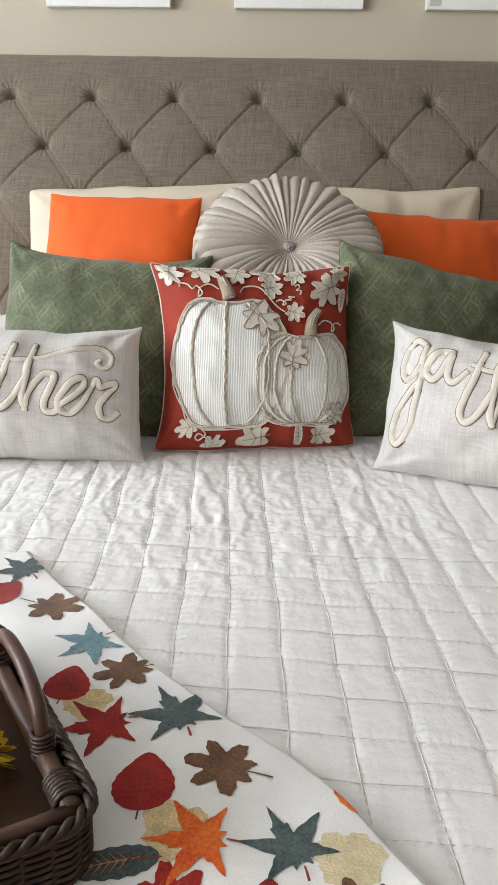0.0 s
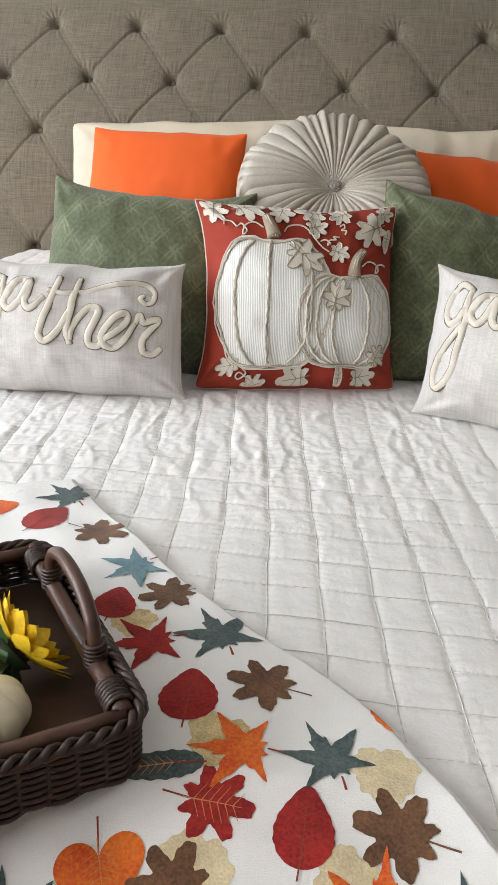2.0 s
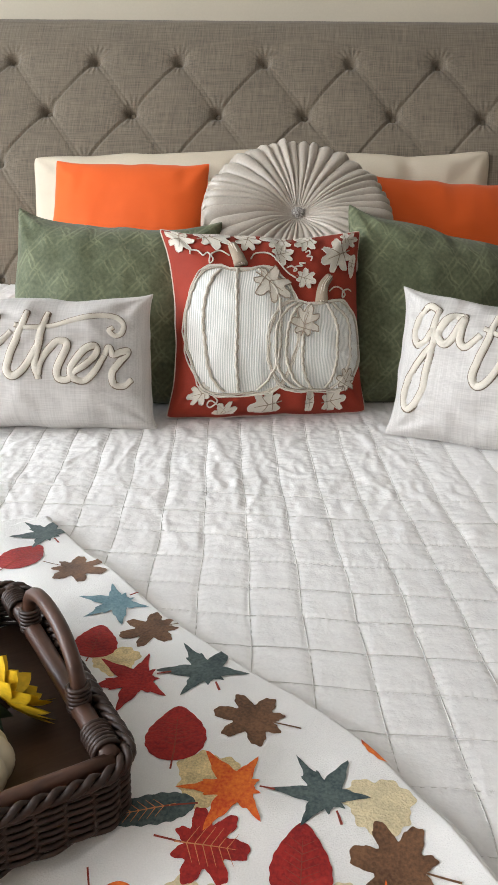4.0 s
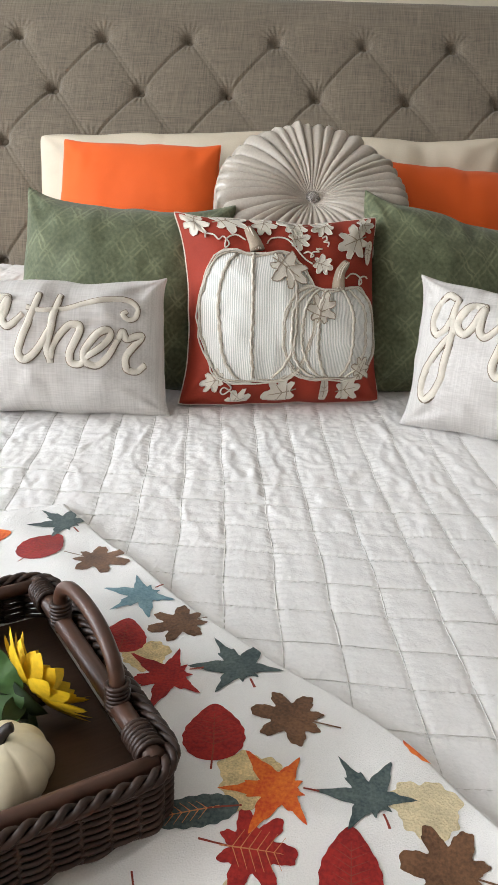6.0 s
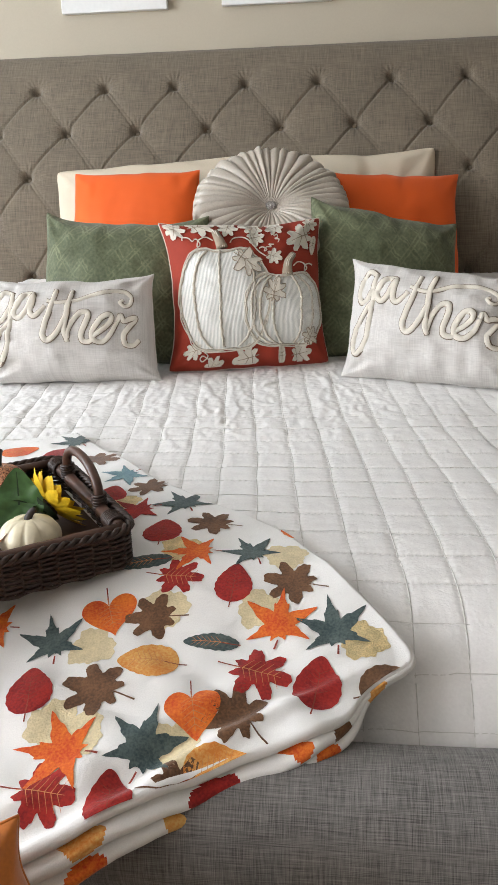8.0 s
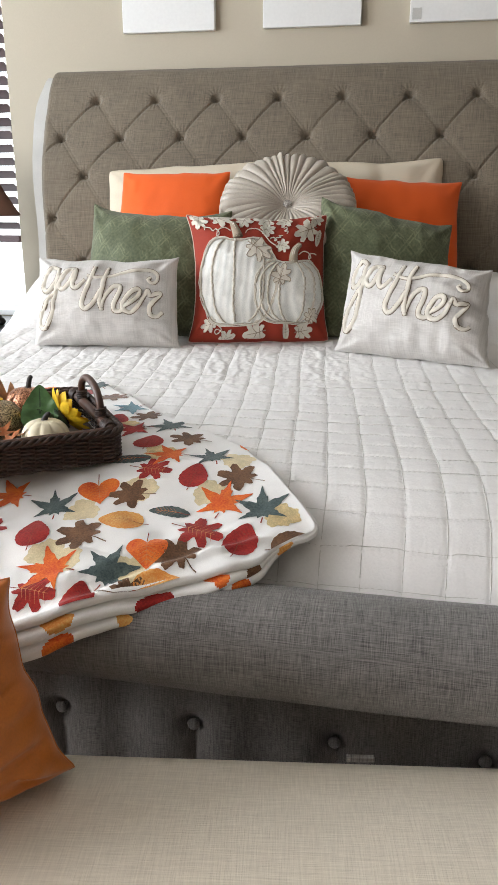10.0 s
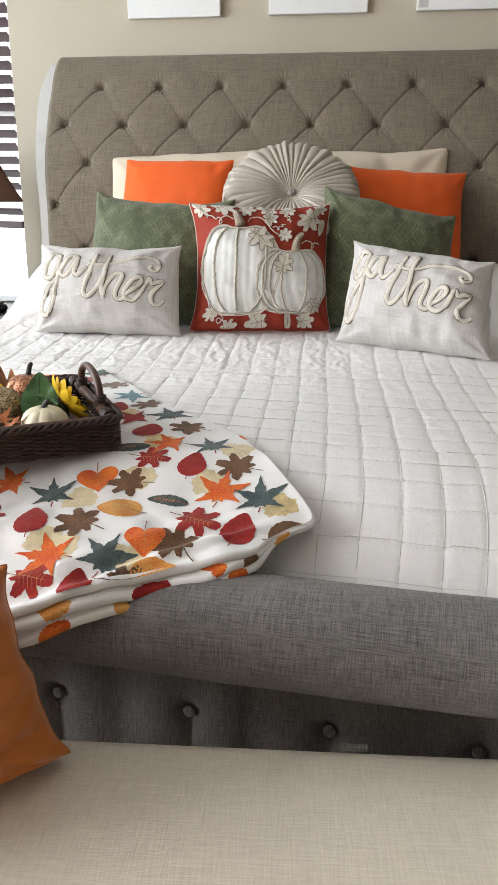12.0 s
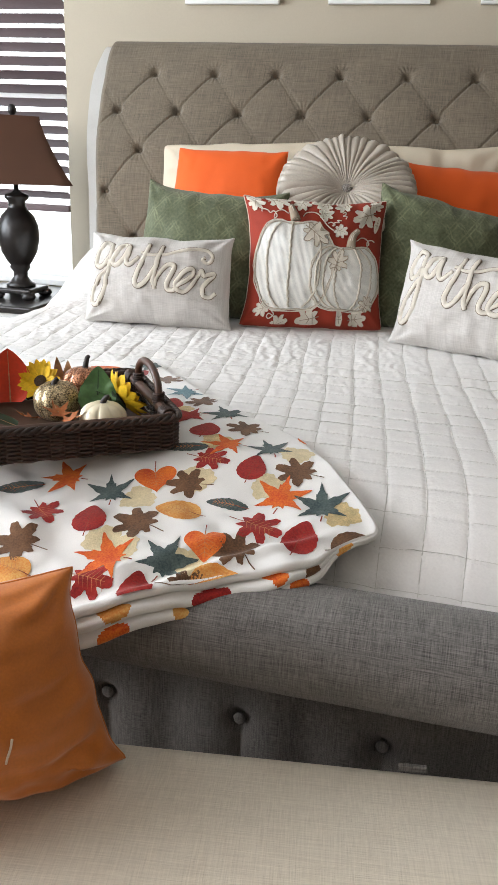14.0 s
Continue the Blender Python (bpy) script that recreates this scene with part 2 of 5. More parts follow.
def window():
    x0, x1, z0, z1 = -2.6, -1.285, 0.62, 2.35
    win = thing("window_1", "bright window with dark wooden blinds half lowered", "window", kind="structure")
    y = YW + 0.085
    for a, b, c, d in ((x0, x0 + 0.05, z0, z1), (x1 - 0.045, x1, z0, z1), (x0 + 0.05, x1 - 0.045, z0, z0 + 0.06), (x0 + 0.05, x1 - 0.045, z1 - 0.05, z1), (x0 + 0.05, x1 - 0.045, 1.42, 1.47)):
        part("window_frame", box(a, b, y, y + 0.04, c, d, 0.004), M["white"], win)
    part("window_sill", box(x0, x1, YW - 0.03, y, z0 + 0.001, z0 + 0.03, 0.006), M["white"], win)
    # slats, each one bar
    z = z1 - 0.09
    tilt = pose(0, 0, 0, -30, 0, 0)
    me = None
    while z > 1.0:
        if me is None:
            bm = box(x0 + 0.02, x1 - 0.012, -0.031, 0.031, -0.0018, 0.0018, 0.0012, 1)
            me = bpy.data.meshes.new("slat")
            bm.to_mesh(me)
            bm.free()
        part("slat", me, M["blind"], win, m=Matrix.Translation((0, YW + 0.032, z)) @ tilt)
        z -= 0.056
    part("blind_rail", box(x0 + 0.02, x1 - 0.012, YW + 0.008, YW + 0.056, 0.955, 0.985, 0.004), M["blind"], win)
    part("head_rail", box(x0 + 0.02, x1 - 0.012, YW + 0.004, YW + 0.06, z1 - 0.07, z1 - 0.002, 0.004), M["blind"], win)
    g = bpy.data.materials.new("outside_glow")
    g.use_nodes = True
    nn, ll = g.node_tree.nodes, g.node_tree.links
    em = nn.new("ShaderNodeEmission")
    em.inputs[0].default_value, em.inputs[1].default_value = (0.93, 0.97, 1.0, 1), 3.2
    ll.new(em.outputs[0], nn["Material Output"].inputs[0])
    bd = part("backdrop", box(-6, 2.5, 5.6, 5.62, -1, 5, 0), g)
    tagged(bd, "overexposed daylight outside the window", "backdrop", kind="structure")


room()
window()


# ---- the bed ----
BX = 0.065
HB_L, HB_R = -0.968, 1.098
HB_PROFILE = catmull([(2.42, 0.30), (2.42, 0.60), (2.42, 0.90), (2.435, 1.10), (2.485, 1.255), (2.572, 1.392), (2.665, 1.535), (2.722, 1.615), (2.765, 1.652), (2.81, 1.645), (2.832, 1.60)], 380)
BUTTON_A = (-0.800, 1.538)
DX, DS = 0.2490, 0.172


def headboard(bed):
    seg = np.linalg.norm(np.diff(HB_PROFILE, axis=0), axis=1)
    arc = np.concatenate([[0], np.cumsum(seg)])
    ia = int(np.argmin(np.abs(HB_PROFILE[:-48, 1] - BUTTON_A[1])))
    s0 = arc[ia]
    xs = np.linspace(0, 1, 680)
    tang = np.gradient(HB_PROFILE, axis=0)
    tang /= np.linalg.norm(tang, axis=1)[:, None]
    nrm = np.stack([-tang[:, 1], tang[:, 0]], 1)
    X, S = np.meshgrid(xs, arc, indexing="ij")
    wide = 0.062 * smooth(1.0, 1.62, HB_PROFILE[:, 1])[None, :]
    X = (HB_L - wide) * (1 - X) + (HB_R + wide) * X
    edge = np.minimum(X - HB_L + wide, HB_R + wide - X)
    q, r = (X - BUTTON_A[0]) / (DX / 2), (S - s0) / DS
    depth = np.zeros_like(X)
    # pits at the buttons
    for dr in (-1, 0, 1):
        r2 = np.floor(r) + dr
        q2 = np.round((q - (r2 % 2)) / 2) * 2 + (r2 % 2)
        d = np.hypot((q - q2) * DX / 2, (r - r2) * DS)
        ok = (r2 <= 0)
        depth -= np.where(ok, 0.026 * np.exp(-(d / 0.016) ** 2) + 0.008 * np.exp(-(d / 0.050) ** 2) + 0.0015 * np.sin(17 * np.arctan2((r - r2) * DS, (q - q2) * DX / 2) + 2 * np.sin(q2 * 7 + r2 * 5)) * np.exp(-((d - 0.030) / 0.018) ** 2), 0)
    a, b = (q + r) / 2, (q - r) / 2
    da, db = np.abs(a - np.round(a)), np.abs(b - np.round(b))
    wob = np.vectorize(lambda x, s: nz(x * 9, s * 9))(X[::4, ::4], S[::4, ::4])
    wob = np.repeat(np.repeat(wob, 4, 0), 4, 1)[: X.shape[0], : X.shape[1]]
    fade = np.clip(-r + 0.02, 0, 0.15) / 0.15
    w = DX * 0.5
    depth -= fade * 0.0050 * np.exp(-(db * w / 0.0026) ** 2)
    depth -= fade * 0.0020 * (np.exp(-((da * w - 0.003) / 0.0022) ** 2))
    depth -= fade * (0.0016 * np.exp(-(da * w / 0.018) ** 2) + 0.0009 * np.exp(-(db * w / 0.018) ** 2))
    depth += 0.0012 * wob
    depth -= 0.03 * np.clip(1 - edge / 0.03, 0, 1) ** 2
    Y = HB_PROFILE[:, 0][None, :] + nrm[:, 0][None, :] * depth
    Z = HB_PROFILE[:, 1][None, :] + nrm[:, 1][None, :] * depth
    V = np.stack([X, Y, Z], -1).reshape(-1, 3)
    f = grid_faces(len(xs), len(arc), flip=False)
    part("headboard_front", mesh_from("headboard_front", V, f), M["hb"], bed, "diamond-tufted grey linen headboard")
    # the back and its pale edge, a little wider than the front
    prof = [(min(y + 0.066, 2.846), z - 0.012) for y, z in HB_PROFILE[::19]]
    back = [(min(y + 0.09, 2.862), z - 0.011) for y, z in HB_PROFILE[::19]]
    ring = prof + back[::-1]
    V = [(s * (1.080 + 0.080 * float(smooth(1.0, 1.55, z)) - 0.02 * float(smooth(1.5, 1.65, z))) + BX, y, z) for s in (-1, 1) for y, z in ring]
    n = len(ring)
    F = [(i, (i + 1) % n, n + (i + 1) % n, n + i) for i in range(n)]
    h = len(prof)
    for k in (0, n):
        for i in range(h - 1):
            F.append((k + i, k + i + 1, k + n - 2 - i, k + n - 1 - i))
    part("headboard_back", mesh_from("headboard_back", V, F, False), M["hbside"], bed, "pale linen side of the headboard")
    # buttons
    bm = bmesh.new()
    bmesh.ops.create_uvsphere(bm, u_segments=12, v_segments=6, radius=0.0105, matrix=Matrix.Diagonal((1, 0.5, 1, 1)))
    me = bpy.data.meshes.new("button")
    bm.to_mesh(me)
    bm.free()
    me.shade_smooth()
    for row in range(0, 5):
        s = s0 - row * DS
        i = int(np.argmin(np.abs(arc - s)))
        for k in range(-1, 9):
            x = BUTTON_A[0] + (k - 0.5 * (row % 2)) * DX
            if HB_L + 0.03 < x < HB_R - 0.03:
                y, z = HB_PROFILE[i] + nrm[i] * -0.036
                part("button", me, M["hb"], bed, m=pose(x, y, z, -math.degrees(math.atan2(tang[i][0], tang[i][1])), 0, 0))


ROLL_Y, ROLL_Z, ROLL_R = 0.418, 0.545, 0.084


def footboard(bed):
    prof = [(ROLL_Y - ROLL_R * math.cos(radians(a)), ROLL_Z + ROLL_R * math.sin(radians(a))) for a in np.linspace(-75, 200, 48)]
    front = catmull([(0.445, 0.12), (0.447, 0.25), (0.447, 0.36), (0.448, 0.42), (0.45, 0.50)], 40)
    xs = np.linspace(HB_L + 0.0, HB_R, 260)
    V = []
    for x in xs:
        for y, z in prof:
            e = 0.0015 * nz(x * 6, z * 20, y * 20)
            V.append((x, y + e, z + e))
    part("roll", mesh_from("roll", V, grid_faces(len(xs), len(prof))), M["fb"], bed, "rolled grey linen footboard top")
    for x, nm in ((HB_L, 0), (HB_R, 1)):
        bm = bmesh.new()
        bmesh.ops.create_cone(bm, cap_ends=True, segments=40, radius1=ROLL_R, radius2=ROLL_R, depth=0.004, matrix=pose(x, ROLL_Y, ROLL_Z, 0, 90, 0))
        part("roll_end", bm, M["fb"], bed)
    V = []
    for x in xs:
        for y, z in front:
            d = 0
            for bz, off in ((0.35, 0.0), (0.22, 0.117)):
                k = round((x - 0.18 - off) / 0.234)
                bx = 0.18 + off + k * 0.234
                d += 0.022 * math.exp(-((x - bx) ** 2 + (z - bz) ** 2) / 0.018 ** 2) + 0.010 * math.exp(-((x - bx) / 0.008) ** 2) * (1 if z < bz else 0.0) + 0.012 * math.exp(-((x - bx) / 0.035) ** 2)
            V.append((x, y - 0.012 + d, z))
    part("footboard_panel", mesh_from("footboard_panel", V, grid_faces(len(xs), len(front))), M["fb"], bed, "tufted grey linen footboard panel")
    part("footboard_core", box(HB_L + 0.002, HB_R - 0.002, 0.472, 0.49, 0.1, 0.52, 0.005), M["fb"], bed)
    bm = bmesh.new()
    bmesh.ops.create_uvsphere(bm, u_segments=12, v_segments=6, radius=0.011, matrix=Matrix.Diagonal((1, 0.5, 1, 1)))
    me = bpy.data.meshes.new("button")
    bm.to_mesh(me)
    bm.free()
    me.shade_smooth()
    for k in range(-5, 5):
        x = 0.18 + 0.234 * k
        if HB_L + 0.05 < x < HB_R - 0.05:
            part("button", me, M["fb"], bed, m=pose(x, 0.452, 0.35))


def bed_frame():
    bed = thing("bed", "grey linen sleigh bed with tufted headboard and rolled footboard", "bed")
    headboard(bed)
    footboard(bed)
    for x in (HB_L + 0.005, HB_R - 0.05):
        part("side_rail", box(x, x + 0.045, 0.492, 2.40, 0.14, 0.40, 0.012), M["fb"], bed)
    for x in (HB_L + 0.06, HB_R - 0.06):
        for y in (0.455, 2.445):
            part("leg", box(x - 0.03, x + 0.03, y - 0.02, y + 0.02, 0, 0.15, 0.004), M["black"], bed)
    part("slat_base", box(HB_L + 0.06, HB_R - 0.06, 0.49, 2.40, 0.24, 0.30, 0.004), M["board"], bed)
    m = part("mattress", box(BX - 0.955, BX + 0.955, 0.585, 2.39, 0.301, 0.648, 0.05, 3), M["white"])
    tagged(m, "white mattress under a quilt", "mattress")


bed_frame()


FOOT_Y = (0.44, 0.475, 0.50, 0.555, 0.61, 0.68, 0.76)
FOOT_Z = (0.50, 0.555, 0.60, 0.652, 0.692, 0.716, 0.722)


def quilt_base(x, y):
    """Height of the quilt's broad shape on the bed."""
    z = sum(np.interp(np.asarray(y) + d, FOOT_Y, FOOT_Z) for d in (-0.03, -0.015, 0.0, 0.015, 0.03)) / 5 + 0.014 * smooth(1.2, 1.8, y)
    hump = smooth(1.90, 2.15, y) * (1 - smooth(BX + 0.72, BX + 0.95, x)) * smooth(BX - 1.12, BX - 0.86, x)
    return z + 0.17 * hump


ARC_Y = np.linspace(0.40, 2.45, 600)
ARC_Z = quilt_base(0.0, ARC_Y)
ARC_S = np.concatenate([[0], np.cumsum(np.hypot(np.diff(ARC_Y), np.diff(ARC_Z)))])
ARC_S -= np.interp(0.937, ARC_Y, ARC_S)


def quilt_cell(x, y):
    """Column and row of the stitching; whole numbers lie on a seam."""
    s = np.interp(y, ARC_Y, ARC_S)
    d = np.clip(-0.1 - s, 0, 0.30)
    lean = np.where(s > -0.1, -0.115 * s, 0.0115 + 0.15 * (d - d * d / 0.60))
    u = (x - lean - 0.1404 + 0.0022 * np.sin(9 * y + 4 * x) + 0.0012 * np.sin(31 * y + 9 * x)) / 0.0665
    s = s - 0.02 * (x - 0.2) + 0.003 * np.sin(8 * x + 5 * y) + 0.0012 * np.sin(37 * x)
    v = np.where(s < 0.003, (s - 0.003) / 0.068, np.where(s < 0.144, (s - 0.003) / 0.0695, 2.029 + (s - 0.144) / 0.0768))
    return u, v


def quilt_detail(x, y):
    """Stitched squares, puffed between the seams."""
    gu, gv = quilt_cell(x, y)
    du, dv = np.abs(gu - np.round(gu)) * 0.0665, np.abs(gv - np.round(gv)) * 0.07
    soft = 1 - 0.85 * smooth(1.15, 1.55, y)
    a = np.exp(-(du / 0.0034) ** 2) * 0.0014 + np.exp(-(du / 0.010) ** 2) * 0.0007
    c = np.exp(-(dv / 0.0034) ** 2) * 0.0015 + np.exp(-(dv / 0.010) ** 2) * 0.0008
    pucker = 0.0006 * np.sin(gv * 34 + 3 * np.sin(gu * 5)) * np.exp(-(du / 0.012) ** 2) + 0.0006 * np.sin(gu * 40 + 3 * np.sin(gv * 5)) * np.exp(-(dv / 0.012) ** 2) * soft
    return -a - c * soft + pucker


def quilt():
    # across: up the left side, over the top, down the right side
    half, drop, rad = 0.985, 0.40, 0.09
    top = np.linspace(-half + rad, half - rad, 520)
    arcn = 10
    prof = [(-half - 0.05 * (1 - k / 14) - 0.01, -rad - (1 - k / 14) * drop) for k in range(14)]
    prof += [(-half + rad - rad * math.cos(t), -rad + rad * math.sin(t)) for t in np.linspace(0, math.pi / 2, arcn)[:-1]]
    prof += [(x, 0.0) for x in top]
    prof += [(-a, b) for a, b in prof[:13 + arcn][::-1]]
    ys = np.linspace(0.462, 2.415, 520)
    P = np.array(prof)
    X, Y = np.meshgrid(P[:, 0] + BX, ys, indexing="ij")
    flare = smooth(1.5, 2.3, Y)
    D = np.repeat(P[:, 1][:, None], len(ys), 1)
    Z = quilt_base(X, Y) + D
    side = np.clip(-D / 0.12, 0, 1)
    X = X + np.sign(P[:, 0])[:, None] * side * (0.16 * flare * np.clip(-D / 0.3, 0, 1) + 0.03 * flare + 0.02 * np.sin(Y * 14) * np.clip(-D / 0.4, 0, 1))
    wr = np.zeros_like(X)
    FD = [float(v) for v in smooth(1.0, 1.4, ys)]
    for i in range(X.shape[0]):
        for j in range(X.shape[1]):
            x, y = X[i, j], Y[i, j]
            w = 0.0022 * nz(x * 3, y * 3, 1) + 0.0009 * nz(x * 34, y * 30, 2) + 0.0005 * nz(x * 80, y * 80, 4)
            f = FD[j] * (1 - 0.65 * min(1.0, max(0.0, (x - 0.28) / 0.3)))
            if f > 0:
                g = 2.5 * nz(x * 5, y * 5, 3)
                p, q = x * 0.92 + y * 0.38, y * 0.92 - x * 0.38
                c = nz(p * 34 + g, q * 13, 5)
                w += f * (0.0030 * max(0.0, c) + 0.0015 * nz(x * 58 + g, y * 20, 9) + 0.0010 * nz(x * 105, y * 60, 13))
                c2 = nz(x * 11 + y * 3 + g * 0.3, y * 5 - x * 3, 11)
                w += f * 0.0016 * max(0.0, 1 - abs(c2) * 6)
            wr[i, j] = w
    Z = Z + (quilt_detail(X, Y) + wr) * np.where(np.abs(X - BX) < half, 1, 0)
    V = np.stack([X, Y, Z], -1).reshape(-1, 3)
    ob = thing("quilt", "white cotton quilt stitched in small squares, creased towards the pillows", "quilt")
    part("cover", mesh_from("cover", V, grid_faces(*X.shape)), M["quilt"], ob)
    # thread in the seams, one run of stitches each
    lo, hi = 13 + arcn, len(prof) - 14 - arcn
    gu, gv = quilt_cell(X, Y)
    for g, along in ((gu, 0), (gv, 1)):
        for k in range(int(g[lo:hi].min()) + 1, int(g[lo:hi].max()) + 1):
            path = []
            if along == 0:
                for j in range(0, X.shape[1], 3):
                    col = g[lo:hi, j] - k
                    i = int(np.argmin(np.abs(col)))
                    if abs(col[i]) < 0.06 and Y[lo, j] < 1.75:
                        path.append((i + lo, j))
            else:
                for i in range(lo, hi, 3):
                    row = g[i, :] - k
                    j = int(np.argmin(np.abs(row)))
                    if abs(row[j]) < 0.06 and Y[i, j] < 1.40:
                        path.append((i, j))
            if len(path) > 8:
                pts = []
                for i, j in path:
                    e = (g[i, j] - k)
                    gi = (g[i + 1, j] - g[i - 1, j]) / (X[i + 1, j] - X[i - 1, j]) if along == 0 else 0
                    gj = (g[i, min(j + 1, len(ys) - 1)] - g[i, max(0, j - 1)]) / (Y[i, min(j + 1, len(ys) - 1)] - Y[i, max(0, j - 1)]) if along == 1 else 0
                    pts.append((X[i, j] - (e / gi if along == 0 else 0), Y[i, j] - (e / gj if along == 1 else 0), Z[i, j] + 0.0004))
                part("stitch_seam", mesh_from("stitch_seam", *tube(pts, 0.0007, 4)), M["seam"], ob)


quilt()


def bench():
    b = thing("bench", "cream linen upholstered bench at the foot of the bed", "bench", pose(0.30, 0.318, 0.0, 0, 0, 8.7))
    xs, ys = np.linspace(-0.78, 0.78, 90), np.linspace(-0.47, 0.0, 36)
    X, Y = np.meshgrid(xs, ys, indexing="ij")
    e = np.minimum(np.minimum(X + 0.78, 0.78 - X), np.minimum(Y + 0.47, -Y))
    r = 0.022
    Z = 0.430 - np.where(e < r, r - np.sqrt(np.maximum(0, r * r - (r - np.minimum(e, r)) ** 2)), 0) + 0.012 * smooth(0.0, 0.2, e)
    Z -= 0.012
    V = list(np.stack([X, Y, Z], -1).reshape(-1, 3))
    F = grid_faces(*X.shape)
    part("seat", mesh_from("seat", V, F), M["bench"], b, "cream linen seat pad")
    part("label_tag", box(0.140, 0.180, -0.014, -0.006, 0.420, 0.4275, 0.001), M["fb"], b, "small grey label tag")
    part("apron", box(-0.779, 0.779, -0.469, -0.001, 0.28, 0.408, 0.006), M["bench"], b)
    for x in (-0.72, 0.72):
        for y in (-0.42, -0.05):
            part("leg", box(x - 0.025, x + 0.025, y - 0.025, y + 0.025, 0, 0.279, 0.005), M["black"], b)


bench()


def canvas_art():
    for x in (-0.738, -0.151, 0.424):
        a = thing("canvas_print", "white canvas print hung on the wall", "wall art", pose(x + 0.195, YW - 0.001, 1.802), "canvases over the bed")
        part("canvas", box(-0.195, 0.195, -0.026, 0, 0, 0.55, 0.003), M["white"], a)
        if x > 0.3:
            part("pale_mark", box(-0.185, -0.15, -0.0275, -0.0262, 0.01, 0.05, 0), M["hbside"], a)


canvas_art()


# ---- pillows ----
class Pillow:
    """A stuffed cushion: local x across, z up, y into the depth; the base's middle is the origin."""

    def __init__(self, quad, d, pinch=(0.012, 0.012, 0.012, 0.0), power=2.7, wrinkle=0.004, seed=0, point=4.0, back=1.0, round_corner=0.02):
        """quad: its corners on the seam (two below, two above); pinch: how far the sides (left, right, top, bottom) draw in."""
        self.quad, self.d, self.pinch, self.power, self.wr, self.seed = quad, d, pinch, power, wrinkle, seed
        self.point, self.back, self.cut = point, back, round_corner

    def at(self, u, v, side=-1, lift=0.0):
        """u, v from -1 to 1; side -1 is the front."""
        bl, br, tl, tr = self.quad
        k = 1 - self.cut * abs(u * v) ** 16
        s, t = (1 + u * k) / 2, (1 + v * k) / 2
        base = (bl * (1 - s) + br * s) * (1 - t) + (tl * (1 - s) + tr * s) * t
        l, r, top, low = self.pinch
        fv, fu = 1 - abs(v) ** self.point, 1 - abs(u) ** self.point
        lump = 0.006 * nz(u * 3.1 + 5, v * 3.1, self.seed + 9) * (1 - abs(u * v))
        x = base.x + fv * (l * (1 - s) ** 1.5 - r * s ** 1.5) + lump
        z = base.z + fu * (low * (1 - t) ** 1.5 - top * t ** 1.5 * (1 + 0.5 * nz(u * 1.7, self.seed, 3))) + lump
        a, b = max(0.0, 1 - abs(u) ** self.power), max(0.0, 1 - abs(v) ** self.power)
        full = self.d / 2 * (a * b) ** 0.54
        e = self.wr * (nz(u * 2.5, v * 2.5, self.seed) + 0.5 * nz(u * 6, v * 6, self.seed + 3))
        # creases that run in from the rim and fan out from the corners
        rim = max(abs(u), abs(v))
        w = u if abs(v) > abs(u) else v
        e += self.wr * 1.5 * nz(w * 6, self.seed + 5, rim * 1.2) * max(0.0, (rim - 0.35)) / 0.65 * (1 - rim ** 10)
        for cu in (-1, 1):
            for cv in (-1, 1):
                p, q = 1 - u * cu, 1 - v * cv
                far = math.hypot(p, q)
                if 0.01 < far < 1.0:
                    e += self.wr * 0.8 * math.sin(8 * math.atan2(q, p) + self.seed + 2 * cu + cv) * math.exp(-(far / 0.42) ** 2) * min(1.0, far * 5)
        full = full * (self.back if side > 0 else 1.0)
        return Vector((x, base.y + side * (full + e * min(1.0, a * b * 6) + lift), z))

    def mesh(self, name, nu=72, nv=62):
        us = [math.sin(math.pi / 2 * s) for s in np.linspace(-1, 1, nu)]
        vs = [math.sin(math.pi / 2 * s) for s in np.linspace(-1, 1, nv)]
        V = [self.at(u, v, -1) for u in us for v in vs]
        F = grid_faces(nu, nv, flip=False)
        n = len(V)
        V += [self.at(u, v, 1) for u in us for v in vs]
        F += [tuple(n + i for i in f[::-1]) for f in F]
        me = mesh_from(name, V, F)
        bm = bmesh.new()
        bm.from_mesh(me)
        bmesh.ops.remove_doubles(bm, verts=bm.verts, dist=0.0004)
        bm.to_mesh(me)
        bm.free()
        me.shade_smooth()
        return me

    def rim(self, n=160):
        p = []
        for i in range(n):
            a = 4 * i / n
            k, f = int(a), (a - int(a)) * 2 - 1
            u, v = ((f, 1), (1, -f), (-f, -1), (-1, f))[k]
            p.append(self.at(u, v, 0))
        return p


def rest(bl, br, tl, tr=None):
    """Pose and size of a cushion by its corners on the seam."""
    bl, br, tl = Vector(bl), Vector(br), Vector(tl)
    ax = (br - bl)
    w = ax.length
    ax.normalize()
    up = tl - bl
    up -= ax * up.dot(ax)
    h = up.length
    up.normalize()
    dep = up.cross(ax)
    m = Matrix((ax, dep, up)).transposed().to_4x4()
    m.translation = (bl + br) / 2
    return m, w, h


def cushion(label, material, corners, d, name="pillow", piping=None, **kw):
    corners = [Vector(c) for c in corners]
    if len(corners) == 3:
        corners.append(corners[2] + corners[1] - corners[0])
    m, w, h = rest(*corners[:3])
    inv = m.inverted()
    p = Pillow([inv @ c for c in corners], d, **kw)
    t = thing(name, label, "pillow", m)
    part("cover", p.mesh("cover"), material, t)
    v, f = tube(p.rim(240), 0.0021 if piping else 0.0016, 6, True)
    part("piping" if piping else "seam", mesh_from("seam", v, f), piping or material, t)
    return t, p


